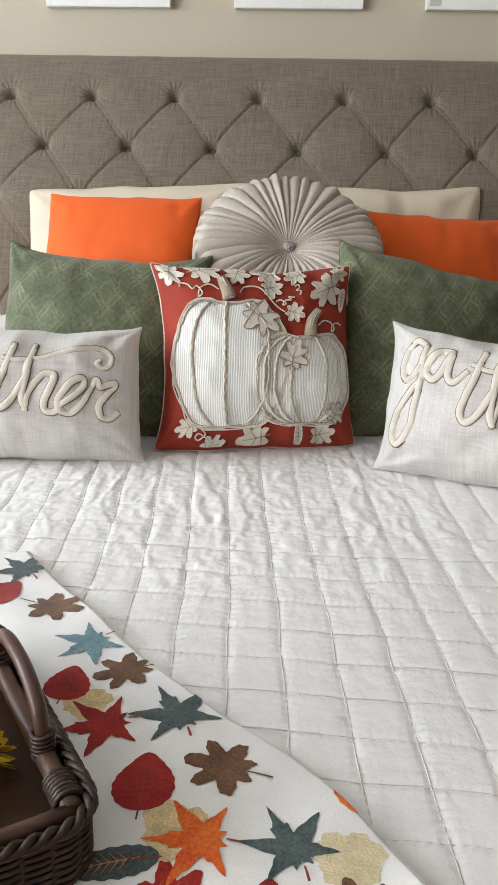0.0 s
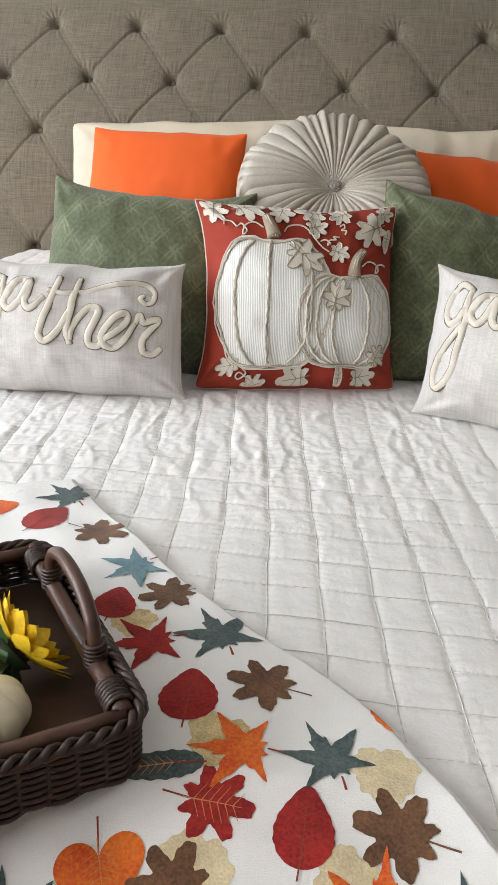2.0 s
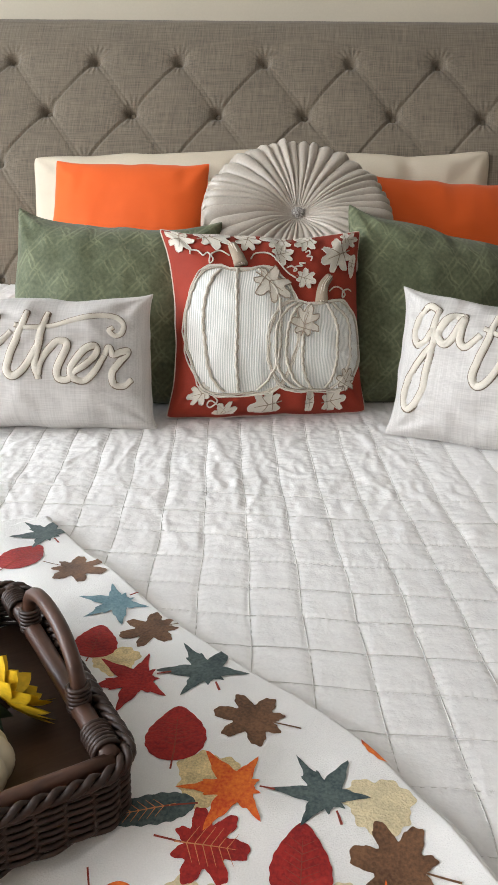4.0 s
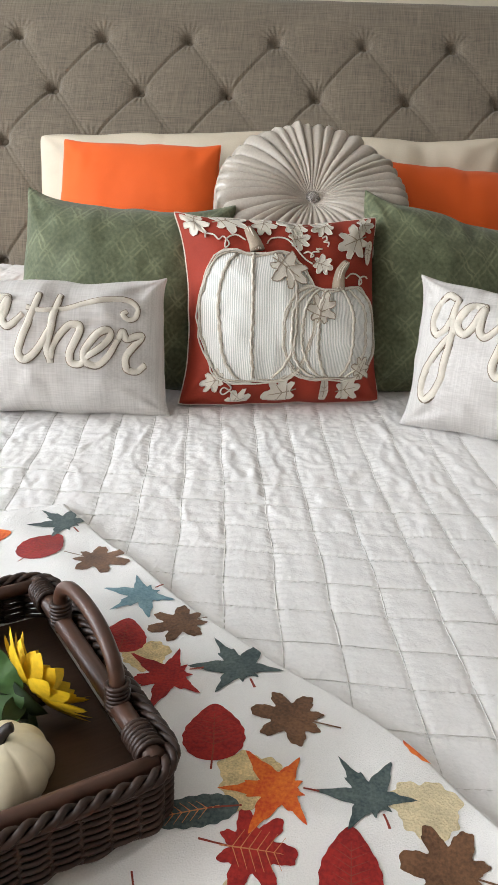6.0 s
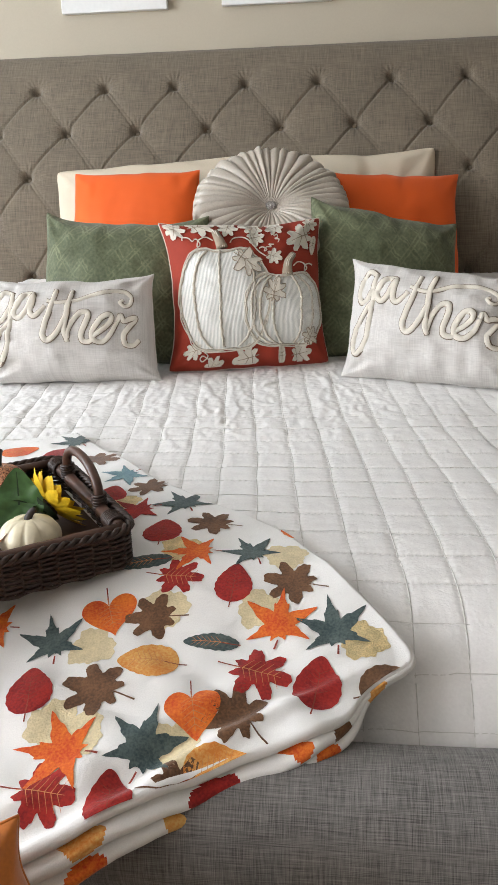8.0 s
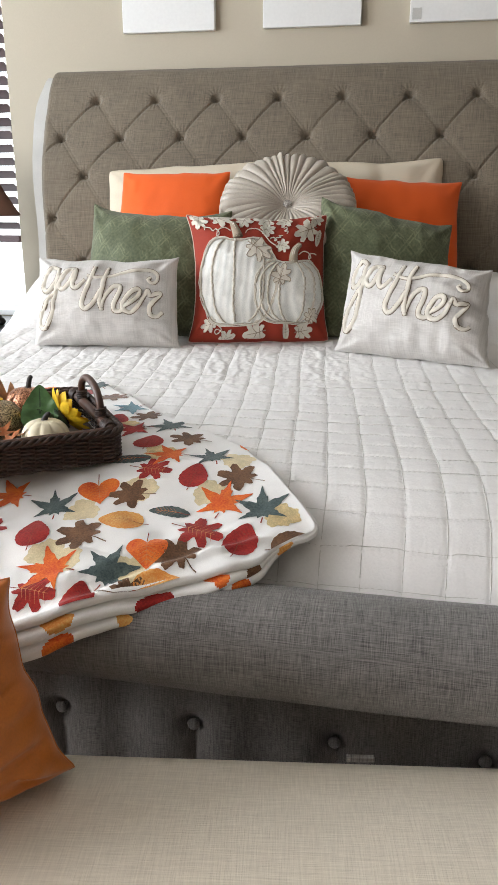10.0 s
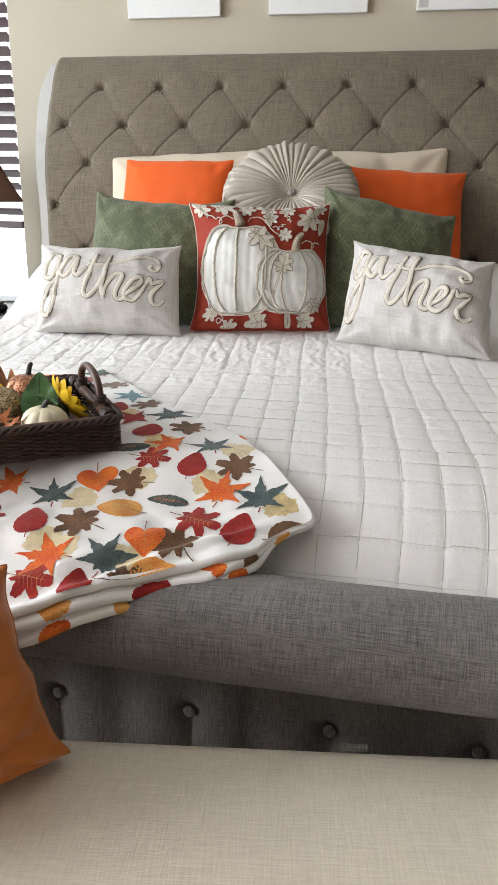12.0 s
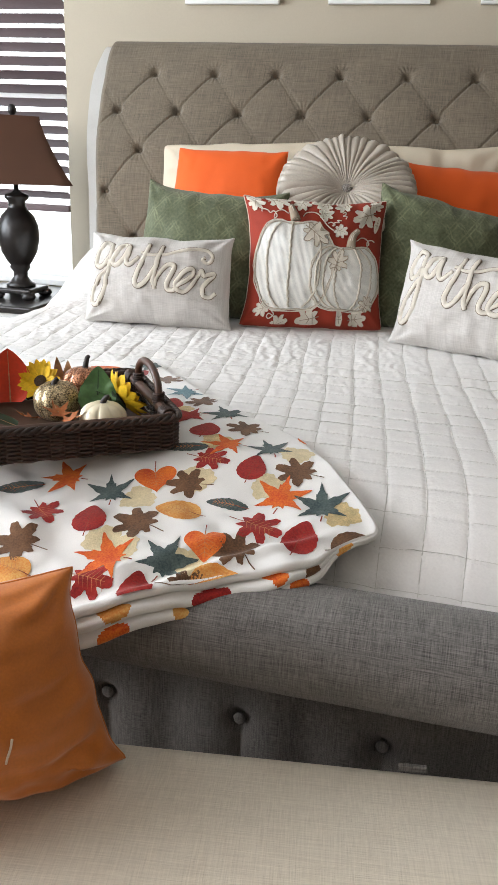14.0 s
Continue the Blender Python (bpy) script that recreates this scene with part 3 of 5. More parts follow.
cushion("cream cotton bed pillow propped against the headboard", M["cream"], ((-0.665, 2.30, 0.80), (-0.02, 2.32, 0.82), (-0.683, 2.455, 1.258), (-0.040, 2.462, 1.292)), 0.17, seed=1, pinch=(0.012, 0.008, 0.004, 0.0), wrinkle=0.006, back=0.5, point=3, round_corner=0.022)
cushion("cream cotton bed pillow propped against the headboard", M["cream"], ((0.0, 2.32, 0.82), (0.61, 2.38, 0.80), (-0.012, 2.462, 1.308), (0.578, 2.492, 1.300)), 0.17, seed=2, pinch=(0.012, 0.008, 0.022, 0.0), wrinkle=0.006, back=0.5, point=3, round_corner=0.022)
cushion("plain bright orange square cushion behind a green one", M["orange"], ((-0.575, 2.13, 0.83), (-0.135, 2.12, 0.83), (-0.575, 2.325, 1.250), (-0.158, 2.267, 1.251)), 0.15, seed=3, pinch=(0.006, 0.010, 0.010, 0.0), wrinkle=0.003, back=0.6, round_corner=0.01)
cushion("plain bright orange square cushion behind a green one", M["orange"], ((0.225, 2.12, 0.83), (0.672, 2.25, 0.80), (0.228, 2.288, 1.236), (0.648, 2.425, 1.215)), 0.15, seed=4, pinch=(0.006, 0.022, 0.012, 0.0), wrinkle=0.003, back=0.6, round_corner=0.01)


def damask():
    """Green woven cover with a worn, paler trellis."""
    m = bpy.data.materials.new("green_damask")
    m.use_nodes = True
    n, l = m.node_tree.nodes, m.node_tree.links
    b = n["Principled BSDF"]

    def calc(op, *args):
        q = n.new("ShaderNodeMath")
        q.operation = op
        for k, a in enumerate(args):
            if isinstance(a, (int, float)):
                q.inputs[k].default_value = a
            else:
                l.new(a, q.inputs[k])
        return q.outputs[0]

    def cloud(scale, detail):
        q = n.new("ShaderNodeTexNoise")
        q.inputs["Scale"].default_value, q.inputs["Detail"].default_value = scale, detail
        l.new(tc.outputs["Object"], q.inputs["Vector"])
        return q.outputs[0]

    tc = n.new("ShaderNodeTexCoord")
    xyz = n.new("ShaderNodeSeparateXYZ")
    l.new(tc.outputs["Object"], xyz.inputs[0])
    warp = calc("MULTIPLY", cloud(30, 2), 0.35)
    x = calc("MULTIPLY_ADD", xyz.outputs[0], 17.0, warp)
    z = calc("MULTIPLY_ADD", xyz.outputs[2], 13.0, warp)
    lines = []
    for off in (0.0, 0.22):
        for sign in (1, -1):
            u = calc("ADD", calc("MULTIPLY_ADD", z, sign, x), off)
            lines.append(calc("PINGPONG", u, 0.5))
    near = calc("MINIMUM", calc("MINIMUM", lines[0], lines[1]), calc("MINIMUM", lines[2], lines[3]))
    r = n.new("ShaderNodeMapRange")
    r.inputs["From Min"].default_value, r.inputs["From Max"].default_value = 0.07, 0.02
    l.new(near, r.inputs["Value"])
    worn = n.new("ShaderNodeMapRange")
    worn.inputs["From Min"].default_value, worn.inputs["From Max"].default_value = 0.40, 0.66
    l.new(cloud(16, 6), worn.inputs["Value"])
    trellis = calc("MULTIPLY", r.outputs[0], calc("MULTIPLY_ADD", worn.outputs[0], 0.75, 0.12))
    fibre = n.new("ShaderNodeMapRange")
    fibre.inputs["From Min"].default_value, fibre.inputs["From Max"].default_value = 0.35, 0.75
    l.new(cloud(130, 4), fibre.inputs["Value"])
    tone = calc("ADD", calc("MULTIPLY", trellis, 0.6), calc("ADD", calc("MULTIPLY", worn.outputs[0], 0.22), calc("MULTIPLY", fibre.outputs[0], 0.40)))
    mix = n.new("ShaderNodeMix")
    mix.data_type = "RGBA"
    mix.inputs["A"].default_value, mix.inputs["B"].default_value = (0.064, 0.080, 0.036, 1), (0.215, 0.235, 0.128, 1)
    l.new(tone, mix.inputs["Factor"])
    l.new(mix.outputs["Result"], b.inputs["Base Color"])
    b.inputs["Roughness"].default_value = 0.75
    b.inputs["Sheen Weight"].default_value = 0.15
    bp = n.new("ShaderNodeBump")
    bp.inputs["Strength"].default_value, bp.inputs["Distance"].default_value = 0.35, 0.002
    l.new(tone, bp.inputs["Height"])
    l.new(bp.outputs[0], b.inputs["Normal"])
    return m


M["green"] = damask()
cushion("sage green damask square cushion leaning behind smaller ones", M["green"], ((-0.562, 1.84, 0.765), (-0.10, 1.83, 0.735), (-0.556, 1.97, 1.150), (-0.090, 2.005, 1.128)), 0.22, seed=5, pinch=(0.010, 0.012, 0.034, 0.0), wrinkle=0.008, back=0.7, point=3.5)
cushion("sage green damask square cushion leaning behind smaller ones", M["green"], ((0.185, 1.90, 0.745), (0.607, 2.03, 0.70), (0.190, 2.045, 1.172), (0.614, 2.15, 1.082)), 0.22, seed=6, pinch=(0.012, 0.012, 0.022, 0.0), wrinkle=0.008, back=0.7, point=3.5)

red, red_p = cushion("rust red square cushion with two appliqued cream pumpkins", M["rust"], ((-0.178, 1.725, 0.740), (0.250, 1.845, 0.738), (-0.212, 1.860, 1.119), (0.220, 1.985, 1.117)), 0.22, seed=7, pinch=(0.030, 0.018, 0.020, 0.0), wrinkle=0.008, piping=M["felt"], back=0.8, point=3.0)
gl, gl_p = cushion("oatmeal linen lumbar cushion with raised cream script", M["oat"], ((-0.632, 1.61, 0.737), (-0.178, 1.665, 0.734), (-0.637, 1.70, 0.994), (-0.200, 1.755, 0.998)), 0.19, seed=8, pinch=(0.008, 0.014, 0.014, 0.004), wrinkle=0.010, point=7)
gr, gr_p = cushion("oatmeal linen lumbar cushion with raised cream script", M["oat"], ((0.276, 1.70, 0.737), (0.714, 1.55, 0.735), (0.305, 1.832, 1.020), (0.708, 1.65, 0.985)), 0.19, seed=9, pinch=(0.018, 0.012, 0.012, 0.004), wrinkle=0.010, point=6)


def round_pillow():
    R, D = 0.227, 0.07
    t = thing("round_pillow", "round silver-grey pleated velvet cushion with jewelled button", "pillow", pose(0.072, 2.112, 1.116, 46, 0, 8))
    na, nr = 720, 30
    random.seed(4)
    cuts = np.cumsum([random.uniform(0.65, 1.35) for _ in range(42)])
    cuts = np.concatenate([[0], cuts / cuts[-1] * 2 * math.pi])
    high = [random.uniform(0.7, 1.15) for _ in range(42)]
    skew = [random.uniform(0.30, 0.70) for _ in range(42)]
    V = []
    for side in (1, -1):
        for i in range(nr):
            s = i / (nr - 1)
            r = R * math.sin(s * math.pi / 2)
            for k in range(na):
                a = 2 * math.pi * k / na
                b = (a + 0.05 * math.sin(5 * a + 6 * s) * s * (1 - s)) % (2 * math.pi)
                q = min(41, int(np.searchsorted(cuts, b, "right")) - 1)
                f = (b - cuts[q]) / (cuts[q + 1] - cuts[q])
                f = 0.5 * f / skew[q] if f < skew[q] else 0.5 + 0.5 * (f - skew[q]) / (1 - skew[q])
                w = math.sin(math.pi * min(1.0, max(0.0, f))) ** 0.42 * high[q]
                prof = (1 - s ** 3.2) ** 0.5
                dim = 1 - 0.45 * math.exp(-(s / 0.16) ** 2)
                z = D * prof * dim + (w - 0.6) * 0.021 * min(1, s * 3.0) * (0.45 + 0.55 * s) * (1 - 0.5 * s ** 8) + 0.006 * s * nz(math.cos(a) * 3, math.sin(a) * 3, 2)
                # a loop of cloth gathered behind each pleat at the rim
                z -= 0.034 * math.exp(-((s - 0.80) / 0.06) ** 2) * max(0.0, 1 - w)
                rr = r * (1 + 0.014 * (w - 0.7) * s ** 3)
                V.append((rr * math.cos(a), rr * math.sin(a), side * z if s < 0.999 else side * 0.01))
    F = grid_faces(nr, na, False, True, True)
    n = nr * na
    F += [tuple(n + i for i in f[::-1]) for f in F]
    F += [((nr - 1) * na + k, n + (nr - 1) * na + k, n + (nr - 1) * na + (k + 1) % na, (nr - 1) * na + (k + 1) % na) for k in range(na)]
    part("cover", mesh_from("cover", V, F), M["grey_velvet"], t)
    M["jewel"] = glitter("silver_jewel", (0.7, 0.68, 0.65), (0.2, 0.18, 0.16))
    bm = bmesh.new()
    bmesh.ops.create_icosphere(bm, subdivisions=2, radius=0.016, matrix=Matrix.Translation((0, 0, D * 0.56 + 0.004)) @ Matrix.Diagonal((1, 1, 0.6, 1)))
    part("button", bm, M["jewel"], t, "jewelled button")


round_pillow()


# ---- throw ----
PRINT = {
    "red": mat("red_print", (0.40, 0.022, 0.014), 0.95, 0.3, 34, 320, 0.35, sheen=0.2, color2=(0.21, 0.008, 0.009), spread=(0.75, 1.2)),
    "orange": mat("orange_print", (0.78, 0.20, 0.022), 0.95, 0.3, 26, 320, 0.35, sheen=0.2, color2=(0.58, 0.055, 0.010), spread=(0.75, 1.25)),
    "teal": mat("teal_print", (0.105, 0.140, 0.130), 0.95, 0.3, 34, 320, 0.35, sheen=0.2, color2=(0.032, 0.055, 0.058), spread=(0.75, 1.25)),
    "blue": mat("pale_blue_print", (0.22, 0.34, 0.37), 0.95, 0.3, 34, 320, 0.35, sheen=0.2, color2=(0.10, 0.20, 0.24), spread=(0.75, 1.25)),
    "brown": mat("brown_print", (0.20, 0.098, 0.045), 0.95, 0.3, 34, 320, 0.35, sheen=0.2, color2=(0.085, 0.040, 0.018), spread=(0.75, 1.25)),
    "cream": mat("cream_print", (0.72, 0.61, 0.38), 0.9, 0.2, 60, 420, 0.6, sheen=0.2),
    "golden": mat("golden_print", (0.76, 0.46, 0.14), 0.95, 0.28, 30, 320, 0.35, sheen=0.2, color2=(0.66, 0.22, 0.035), spread=(0.75, 1.25)),
    "gold": mat("gold_foil_print", (0.74, 0.58, 0.30), 0.4, 0.35, 70, 500, 0.8, metal=0.35),
    "vein": mat("pale_vein_print", (0.62, 0.25, 0.10), 0.95, 0.2, 50, 420, 0.4),
    "stem": mat("dark_stem_print", (0.28, 0.05, 0.03), 0.95, 0.2, 50, 420, 0.4),
}


CLOTH_Y = (0.10, 0.15, 0.25, 0.33, 0.42, 0.50, 0.56, 0.62, 0.68, 0.75)
CLOTH_Z = (0.525, 0.548, 0.593, 0.628, 0.657, 0.673, 0.687, 0.711, 0.727, 0.731)


def cloth(x, y):
    """Height of the top of the throw over quilt and footboard."""
    f = 0.0045 * nz(x * 8, y * 7, 20) + 0.0028 * nz(x * 17 + y * 6, y * 14, 21)
    f += float(1 - smooth(0.50, 0.72, y)) * (0.006 * nz(x * 13 + y * 17, y * 5 - x * 4, 41) + 0.004 * nz(x * 24 - y * 11, y * 16, 43))
    f += 0.012 * max(0.0, nz(x * 5 + y * 9, y * 7 - x * 3, 23)) * float(1 - smooth(0.42, 0.62, y))
    f += 0.006 * math.exp(-((x + 0.75 * y - 0.78) / 0.02) ** 2) * float(1 - smooth(0.5, 0.75, y))
    d = (x - 0.362) * -0.578 + (y - 0.535) * 0.816 + 0.02 * nz(x * 6, y * 6, 31)
    k = float(1 - smooth(0.40, 0.62, y)) * float(1 - smooth(0.24, 0.34, x))
    f += k * (0.008 * math.exp(-((d - 0.012) / 0.010) ** 2) - 0.005 * math.exp(-((d - 0.034) / 0.010) ** 2) + 0.006 * math.exp(-((d - 0.062) / 0.014) ** 2))
    return float(np.interp(y, CLOTH_Y, CLOTH_Z)) + 0.003 + f


OUTER = [(-0.74, 0.98), (-0.45, 1.125), (-0.285, 1.225), (-0.245, 1.200), (-0.045, 0.985), (0.06, 0.886), (0.125, 0.836), (0.188, 0.780), (0.245, 0.706), (0.293, 0.638), (0.335, 0.585), (0.364, 0.540), (0.350, 0.518), (0.312, 0.488), (0.288, 0.450), (0.255, 0.424), (0.215, 0.408), (0.169, 0.389), (0.098, 0.349), (0.027, 0.308), (-0.04, 0.268), (-0.12, 0.225), (-0.32, 0.20), (-0.6, 0.19), (-0.88, 0.19)]
INNER = [(-0.74, 0.86), (-0.45, 0.80), (-0.5, 0.6), (-0.6, 0.4), (-0.86, 0.24)]


def throw():
    t = thing("throw_blanket", "white fleece throw printed with autumn leaves, folded over the footboard", "blanket")
    for layer, (grow, low, name) in enumerate(((-0.008, 0.0, "top_layer"), (0.000, 0.019, "under_layer"), (0.004, 0.036, "under_layer"))):
        nt, ns, deep = ((420, 110, 1.0), (900, 26, 0.25), (900, 26, 0.25))[layer]
        C, Dn = catmull(OUTER, nt), catmull(INNER, nt)
        tan = np.gradient(C, axis=0)
        tan /= np.linalg.norm(tan, axis=1)[:, None]
        out = np.stack([-tan[:, 1], tan[:, 0]], 1)
        V = []
        for i in range(nt):
            frontness = float(1 - smooth(0.38, 0.51, C[i][1]))
            c = C[i] + out[i] * (grow + 0.007 * nz(i / nt * 13, layer * 7.0) * (layer > 0)) * (0.3 + 0.7 * frontness)
            th = 0.0045 + 0.0045 * frontness
            sink = low * (0.12 + 0.88 * frontness)
            for k in range(7):
                a = -math.pi / 2 + math.pi * k / 7
                p = c + out[i] * th * math.cos(a)
                V.append((p[0], p[1], cloth(c[0], c[1]) - sink - th + th * math.sin(a)))
            for k in range(ns):
                s = (k / (ns - 1)) ** 1.3 * deep
                p = c * (1 - s) + Dn[i] * s
                V.append((p[0], p[1], cloth(p[0], p[1]) - sink))
        me = mesh_from(name, V, grid_faces(nt, ns + 7, flip=True))
        me.materials.append(M["fleece"])
        # printed colour that runs over the folded edges
        random.seed(layer + 3)
        i = int(nt * 0.52)
        while layer and i < int(nt * 0.86):
            w, col = random.randint(16, 30), random.choice(("red", "brown", "golden", "red", "orange"))
            me.materials.append(PRINT[col])
            mid = random.uniform(2, 8)
            for k in range(i, min(i + w, nt - 1)):
                h = 5 * math.sqrt(max(0.0, 1 - ((k - i + 0.5) / w * 2 - 1) ** 2))
                for q in range(ns + 6):
                    if abs(q - mid) < h:
                        me.polygons[k * (ns + 6) + q].material_index = len(me.materials) - 1
            i += w + random.randint(22, 48)
        part(name, me, None, t)
    return t


throw_ob = throw()

# ---- printed leaves of the throw ----
def polar(*p):
    """Angles and radii of half an outline, from the apex round to the stalk."""
    return [q[0] for q in p], [q[1] for q in p]


LOBED = {
    "M": polar((0, 1.02), (5, 0.70), (12, 0.56), (16, 0.60), (21, 0.42), (27, 0.36), (40, 0.56), (46, 0.62), (56, 0.98), (61, 0.66), (69, 0.55), (78, 0.38), (88, 0.32), (100, 0.44), (108, 0.48), (118, 0.78), (124, 0.50), (134, 0.36), (146, 0.28), (158, 0.40), (166, 0.30), (180, 0.26)),
    "W": polar((0, 0.96), (11, 0.84), (22, 0.56), (29, 0.58), (42, 0.86), (54, 0.80), (66, 0.46), (74, 0.42), (90, 0.74), (106, 0.84), (118, 0.62), (128, 0.44), (140, 0.66), (154, 0.72), (166, 0.50), (180, 0.42)),
    "F": polar((0, 0.98), (9, 0.96), (17, 0.74), (24, 0.54), (29, 0.54), (38, 0.80), (47, 0.92), (57, 0.88), (66, 0.60), (73, 0.48), (78, 0.49), (88, 0.68), (98, 0.80), (110, 0.84), (121, 0.66), (131, 0.46), (137, 0.46), (148, 0.62), (158, 0.68), (169, 0.52), (180, 0.40)),
}


def leaf_outline(kind, n=144, seed=0):
    """Points round a leaf of length about 1, its apex along +x."""
    pts = []
    for i in range(n):
        t = 2 * math.pi * i / n
        d = (t + math.pi) % (2 * math.pi) - math.pi
        if kind in LOBED:
            a = math.degrees(abs(d))
            ang, rad = LOBED[kind]
            k = max(0, min(len(ang) - 2, int(np.searchsorted(ang, a, "right")) - 1)) if kind != "M" else -1
            if k >= 0:
                f = (a - ang[k]) / max(1e-6, ang[k + 1] - ang[k])
                f = min(1.0, max(0.0, f))
                r = rad[k] + (rad[k + 1] - rad[k]) * f * f * (3 - 2 * f)
            else:
                r = float(np.interp(a, ang, rad))
            r *= 1 + 0.02 * math.sin(23 * t + seed)
            pts.append((r * math.cos(t), r * math.sin(t)))
        elif kind == "O":
            c, s = math.cos(t), math.sin(t)
            pts.append((0.80 * c + 0.26 * max(0, c) ** 7, 0.70 * s * (1 - 0.10 * c) * (1 + 0.02 * math.sin(17 * t))))
        elif kind == "H":
            c, s = math.cos(t), math.sin(t)
            x = -(13 * c - 5 * math.cos(2 * t) - 2 * math.cos(3 * t) - math.cos(4 * t)) / 17 + 0.0
            pts.append((x + 0.1, 16 * s ** 3 / 17))
        elif kind == "L":
            c, s = math.cos(t), math.sin(t)
            pts.append((c, 0.34 * s * (1 - 0.25 * c) * (1 + 0.05 * math.sin(19 * t))))
        else:
            r = 0.82 * (1 + 0.10 * math.sin(3 * t + seed) + 0.07 * math.sin(7 * t + 2 * seed) + 0.04 * math.sin(15 * t))
            pts.append((r * math.cos(t), r * math.sin(t)))
    return pts


def inside(x, y, poly):
    c = False
    j = len(poly) - 1
    for i in range(len(poly)):
        xi, yi = poly[i]
        xj, yj = poly[j]
        if (yi > y) != (yj > y) and x < (xj - xi) * (y - yi) / (yj - yi) + xi:
            c = not c
        j = i
    return c


def patch(pts, place, rings=7):
    """A thin piece with this outline laid on a surface; place gives the 3D point."""
    n = len(pts)
    V = [place(0, 0)]
    for r in range(1, rings + 1):
        for x, y in pts:
            V.append(place(x * r / rings, y * r / rings))
    F = [(0, 1 + i, 1 + (i + 1) % n) for i in range(n)]
    for r in range(rings - 1):
        o = 1 + r * n
        F += [(o + i, o + n + i, o + n + (i + 1) % n, o + (i + 1) % n) for i in range(n)]
    return V, F


def strip(a, b, w0, w1, place, n=10):
    """A thin line from a to b on a surface."""
    V = []
    dx, dy = b[0] - a[0], b[1] - a[1]
    L = math.hypot(dx, dy) + 1e-9
    for i in range(n + 1):
        s = i / n
        w = (w0 * (1 - s) + w1 * s) / 2
        x, y = a[0] + dx * s, a[1] + dy * s
        V += [place(x - dy / L * w, y + dx / L * w), place(x + dy / L * w, y - dx / L * w)]
    return V, [(2 * i, 2 * i + 1, 2 * i + 3, 2 * i + 2) for i in range(n)]


EDGE = [tuple(p) for p in catmull(OUTER, 160)] + [(-0.95, 0.2), (-0.95, 1.1)]
EDGE_NP = catmull(OUTER, 1200)
LEAF_SIZE = {"M": 0.056, "F": 0.043, "O": 0.039, "H": 0.037, "L": 0.038, "C": 0.034}


def print_leaves(kind, color, spots):
    for n, (px, py, a) in enumerate(spots):
        size = LEAF_SIZE[kind] * (1 + 0.08 * math.sin(px * 91 + py * 57))
        ca, sa = math.cos(radians(a)), math.sin(radians(a))
        lift = {"C": 0.0005, "M": 0.0011}.get(kind, 0.0008)

        def place(x, y, extra=0.0):
            X, Y = px + size * (x * ca - y * sa), py + size * (x * sa + y * ca)
            if not inside(X, Y, EDGE):
                d = (EDGE_NP[:, 0] - X) ** 2 + (EDGE_NP[:, 1] - Y) ** 2
                X, Y = EDGE_NP[int(np.argmin(d))]
            return (X, Y, cloth(X, Y) + lift + extra)

        V, F = patch(leaf_outline(kind, seed=n), place)
        leaf = part("printed_leaf", mesh_from("printed_leaf", V, F), PRINT[color], throw_ob)
        if kind == "C":
            continue
        top = lambda x, y: place(x, y, 0.0004)
        lines = [strip((-0.35, 0), (-1.05 if kind != "M" else -0.60, 0.05), 0.035, 0.045, top)]
        part("stem", mesh_from("stem", *merge(lines), False), PRINT["stem" if color != "brown" else "brown"], leaf)
        if color in ("red", "golden", "teal", "orange") and kind in ("O", "F", "L", "H"):
            lines = [strip((-0.6, 0), (0.7, 0), 0.035, 0.012, top)]
            for k in range(-2, 4):
                x = k * 0.17
                for s in (1, -1):
                    reach = 0.42 * math.sqrt(max(0.05, 1 - (x / 0.85) ** 2)) * (0.5 if kind == "L" else 1)
                    lines.append(strip((x, 0), (x + 0.2, s * reach), 0.022, 0.008, top, 4))
            part("veining", mesh_from("veining", *merge(lines), False), PRINT["vein" if color != "red" or kind == "F" else "stem"], leaf)


print_leaves("M", "teal", [(-0.246, 1.166, 143), (0.032, 0.861, 123), (0.158, 0.702, 120), (-0.077, 0.532, 112), (0.274, 0.564, 101), (0.068, 0.391, 82)])
print_leaves("O", "orange", [(-0.347, 1.106, 28), (0.224, 0.775, -48), (0.346, 0.622, -56)])
print_leaves("O", "red", [(-0.258, 1.092, 71), (-0.102, 0.905, 93), (0.016, 0.761, 96), (0.139, 0.634, 89), (0.254, 0.483, 84), (-0.08, 0.454, 103), (0.046, 0.33, 100)])
print_leaves("F", "brown", [(-0.176, 1.072, -11), (-0.042, 0.944, -155), (0.09, 0.792, 172), (0.22, 0.645, 170), (0.044, 0.58, -175), (-0.0, 0.463, 166), (0.167, 0.438, 142), (-0.162, 0.38, -179), (0.112, 0.351, 12)])
print_leaves("M", "blue", [(-0.098, 0.997, -127)])
print_leaves("M", "red", [(-0.04, 0.848, -156)])
print_leaves("C", "gold", [(-0.074, 0.88, 7), (0.055, 0.712, 6), (0.308, 0.553, 6)])
print_leaves("M", "orange", [(0.081, 0.704, -174), (0.204, 0.574, 88), (-0.16, 0.553, -173), (-0.014, 0.383, 178)])
print_leaves("C", "cream", [(0.204, 0.698, 7), (0.054, 0.592, 5), (0.176, 0.6, 5), (-0.027, 0.531, 6), (-0.038, 0.415, 6), (-0.005, 0.404, 12), (0.101, 0.397, 12)])
print_leaves("F", "red", [(0.058, 0.647, -4), (0.18, 0.501, -14), (-0.165, 0.459, -42), (-0.03, 0.337, -2)])
print_leaves("L", "teal", [(0.007, 0.673, -164), (0.121, 0.546, -179), (-0.236, 0.515, -158)])
print_leaves("O", "golden", [(0.290, 0.695, -48), (0.054, 0.51, -179), (0.147, 0.374, 26), (-0.148, 0.329, 176)])
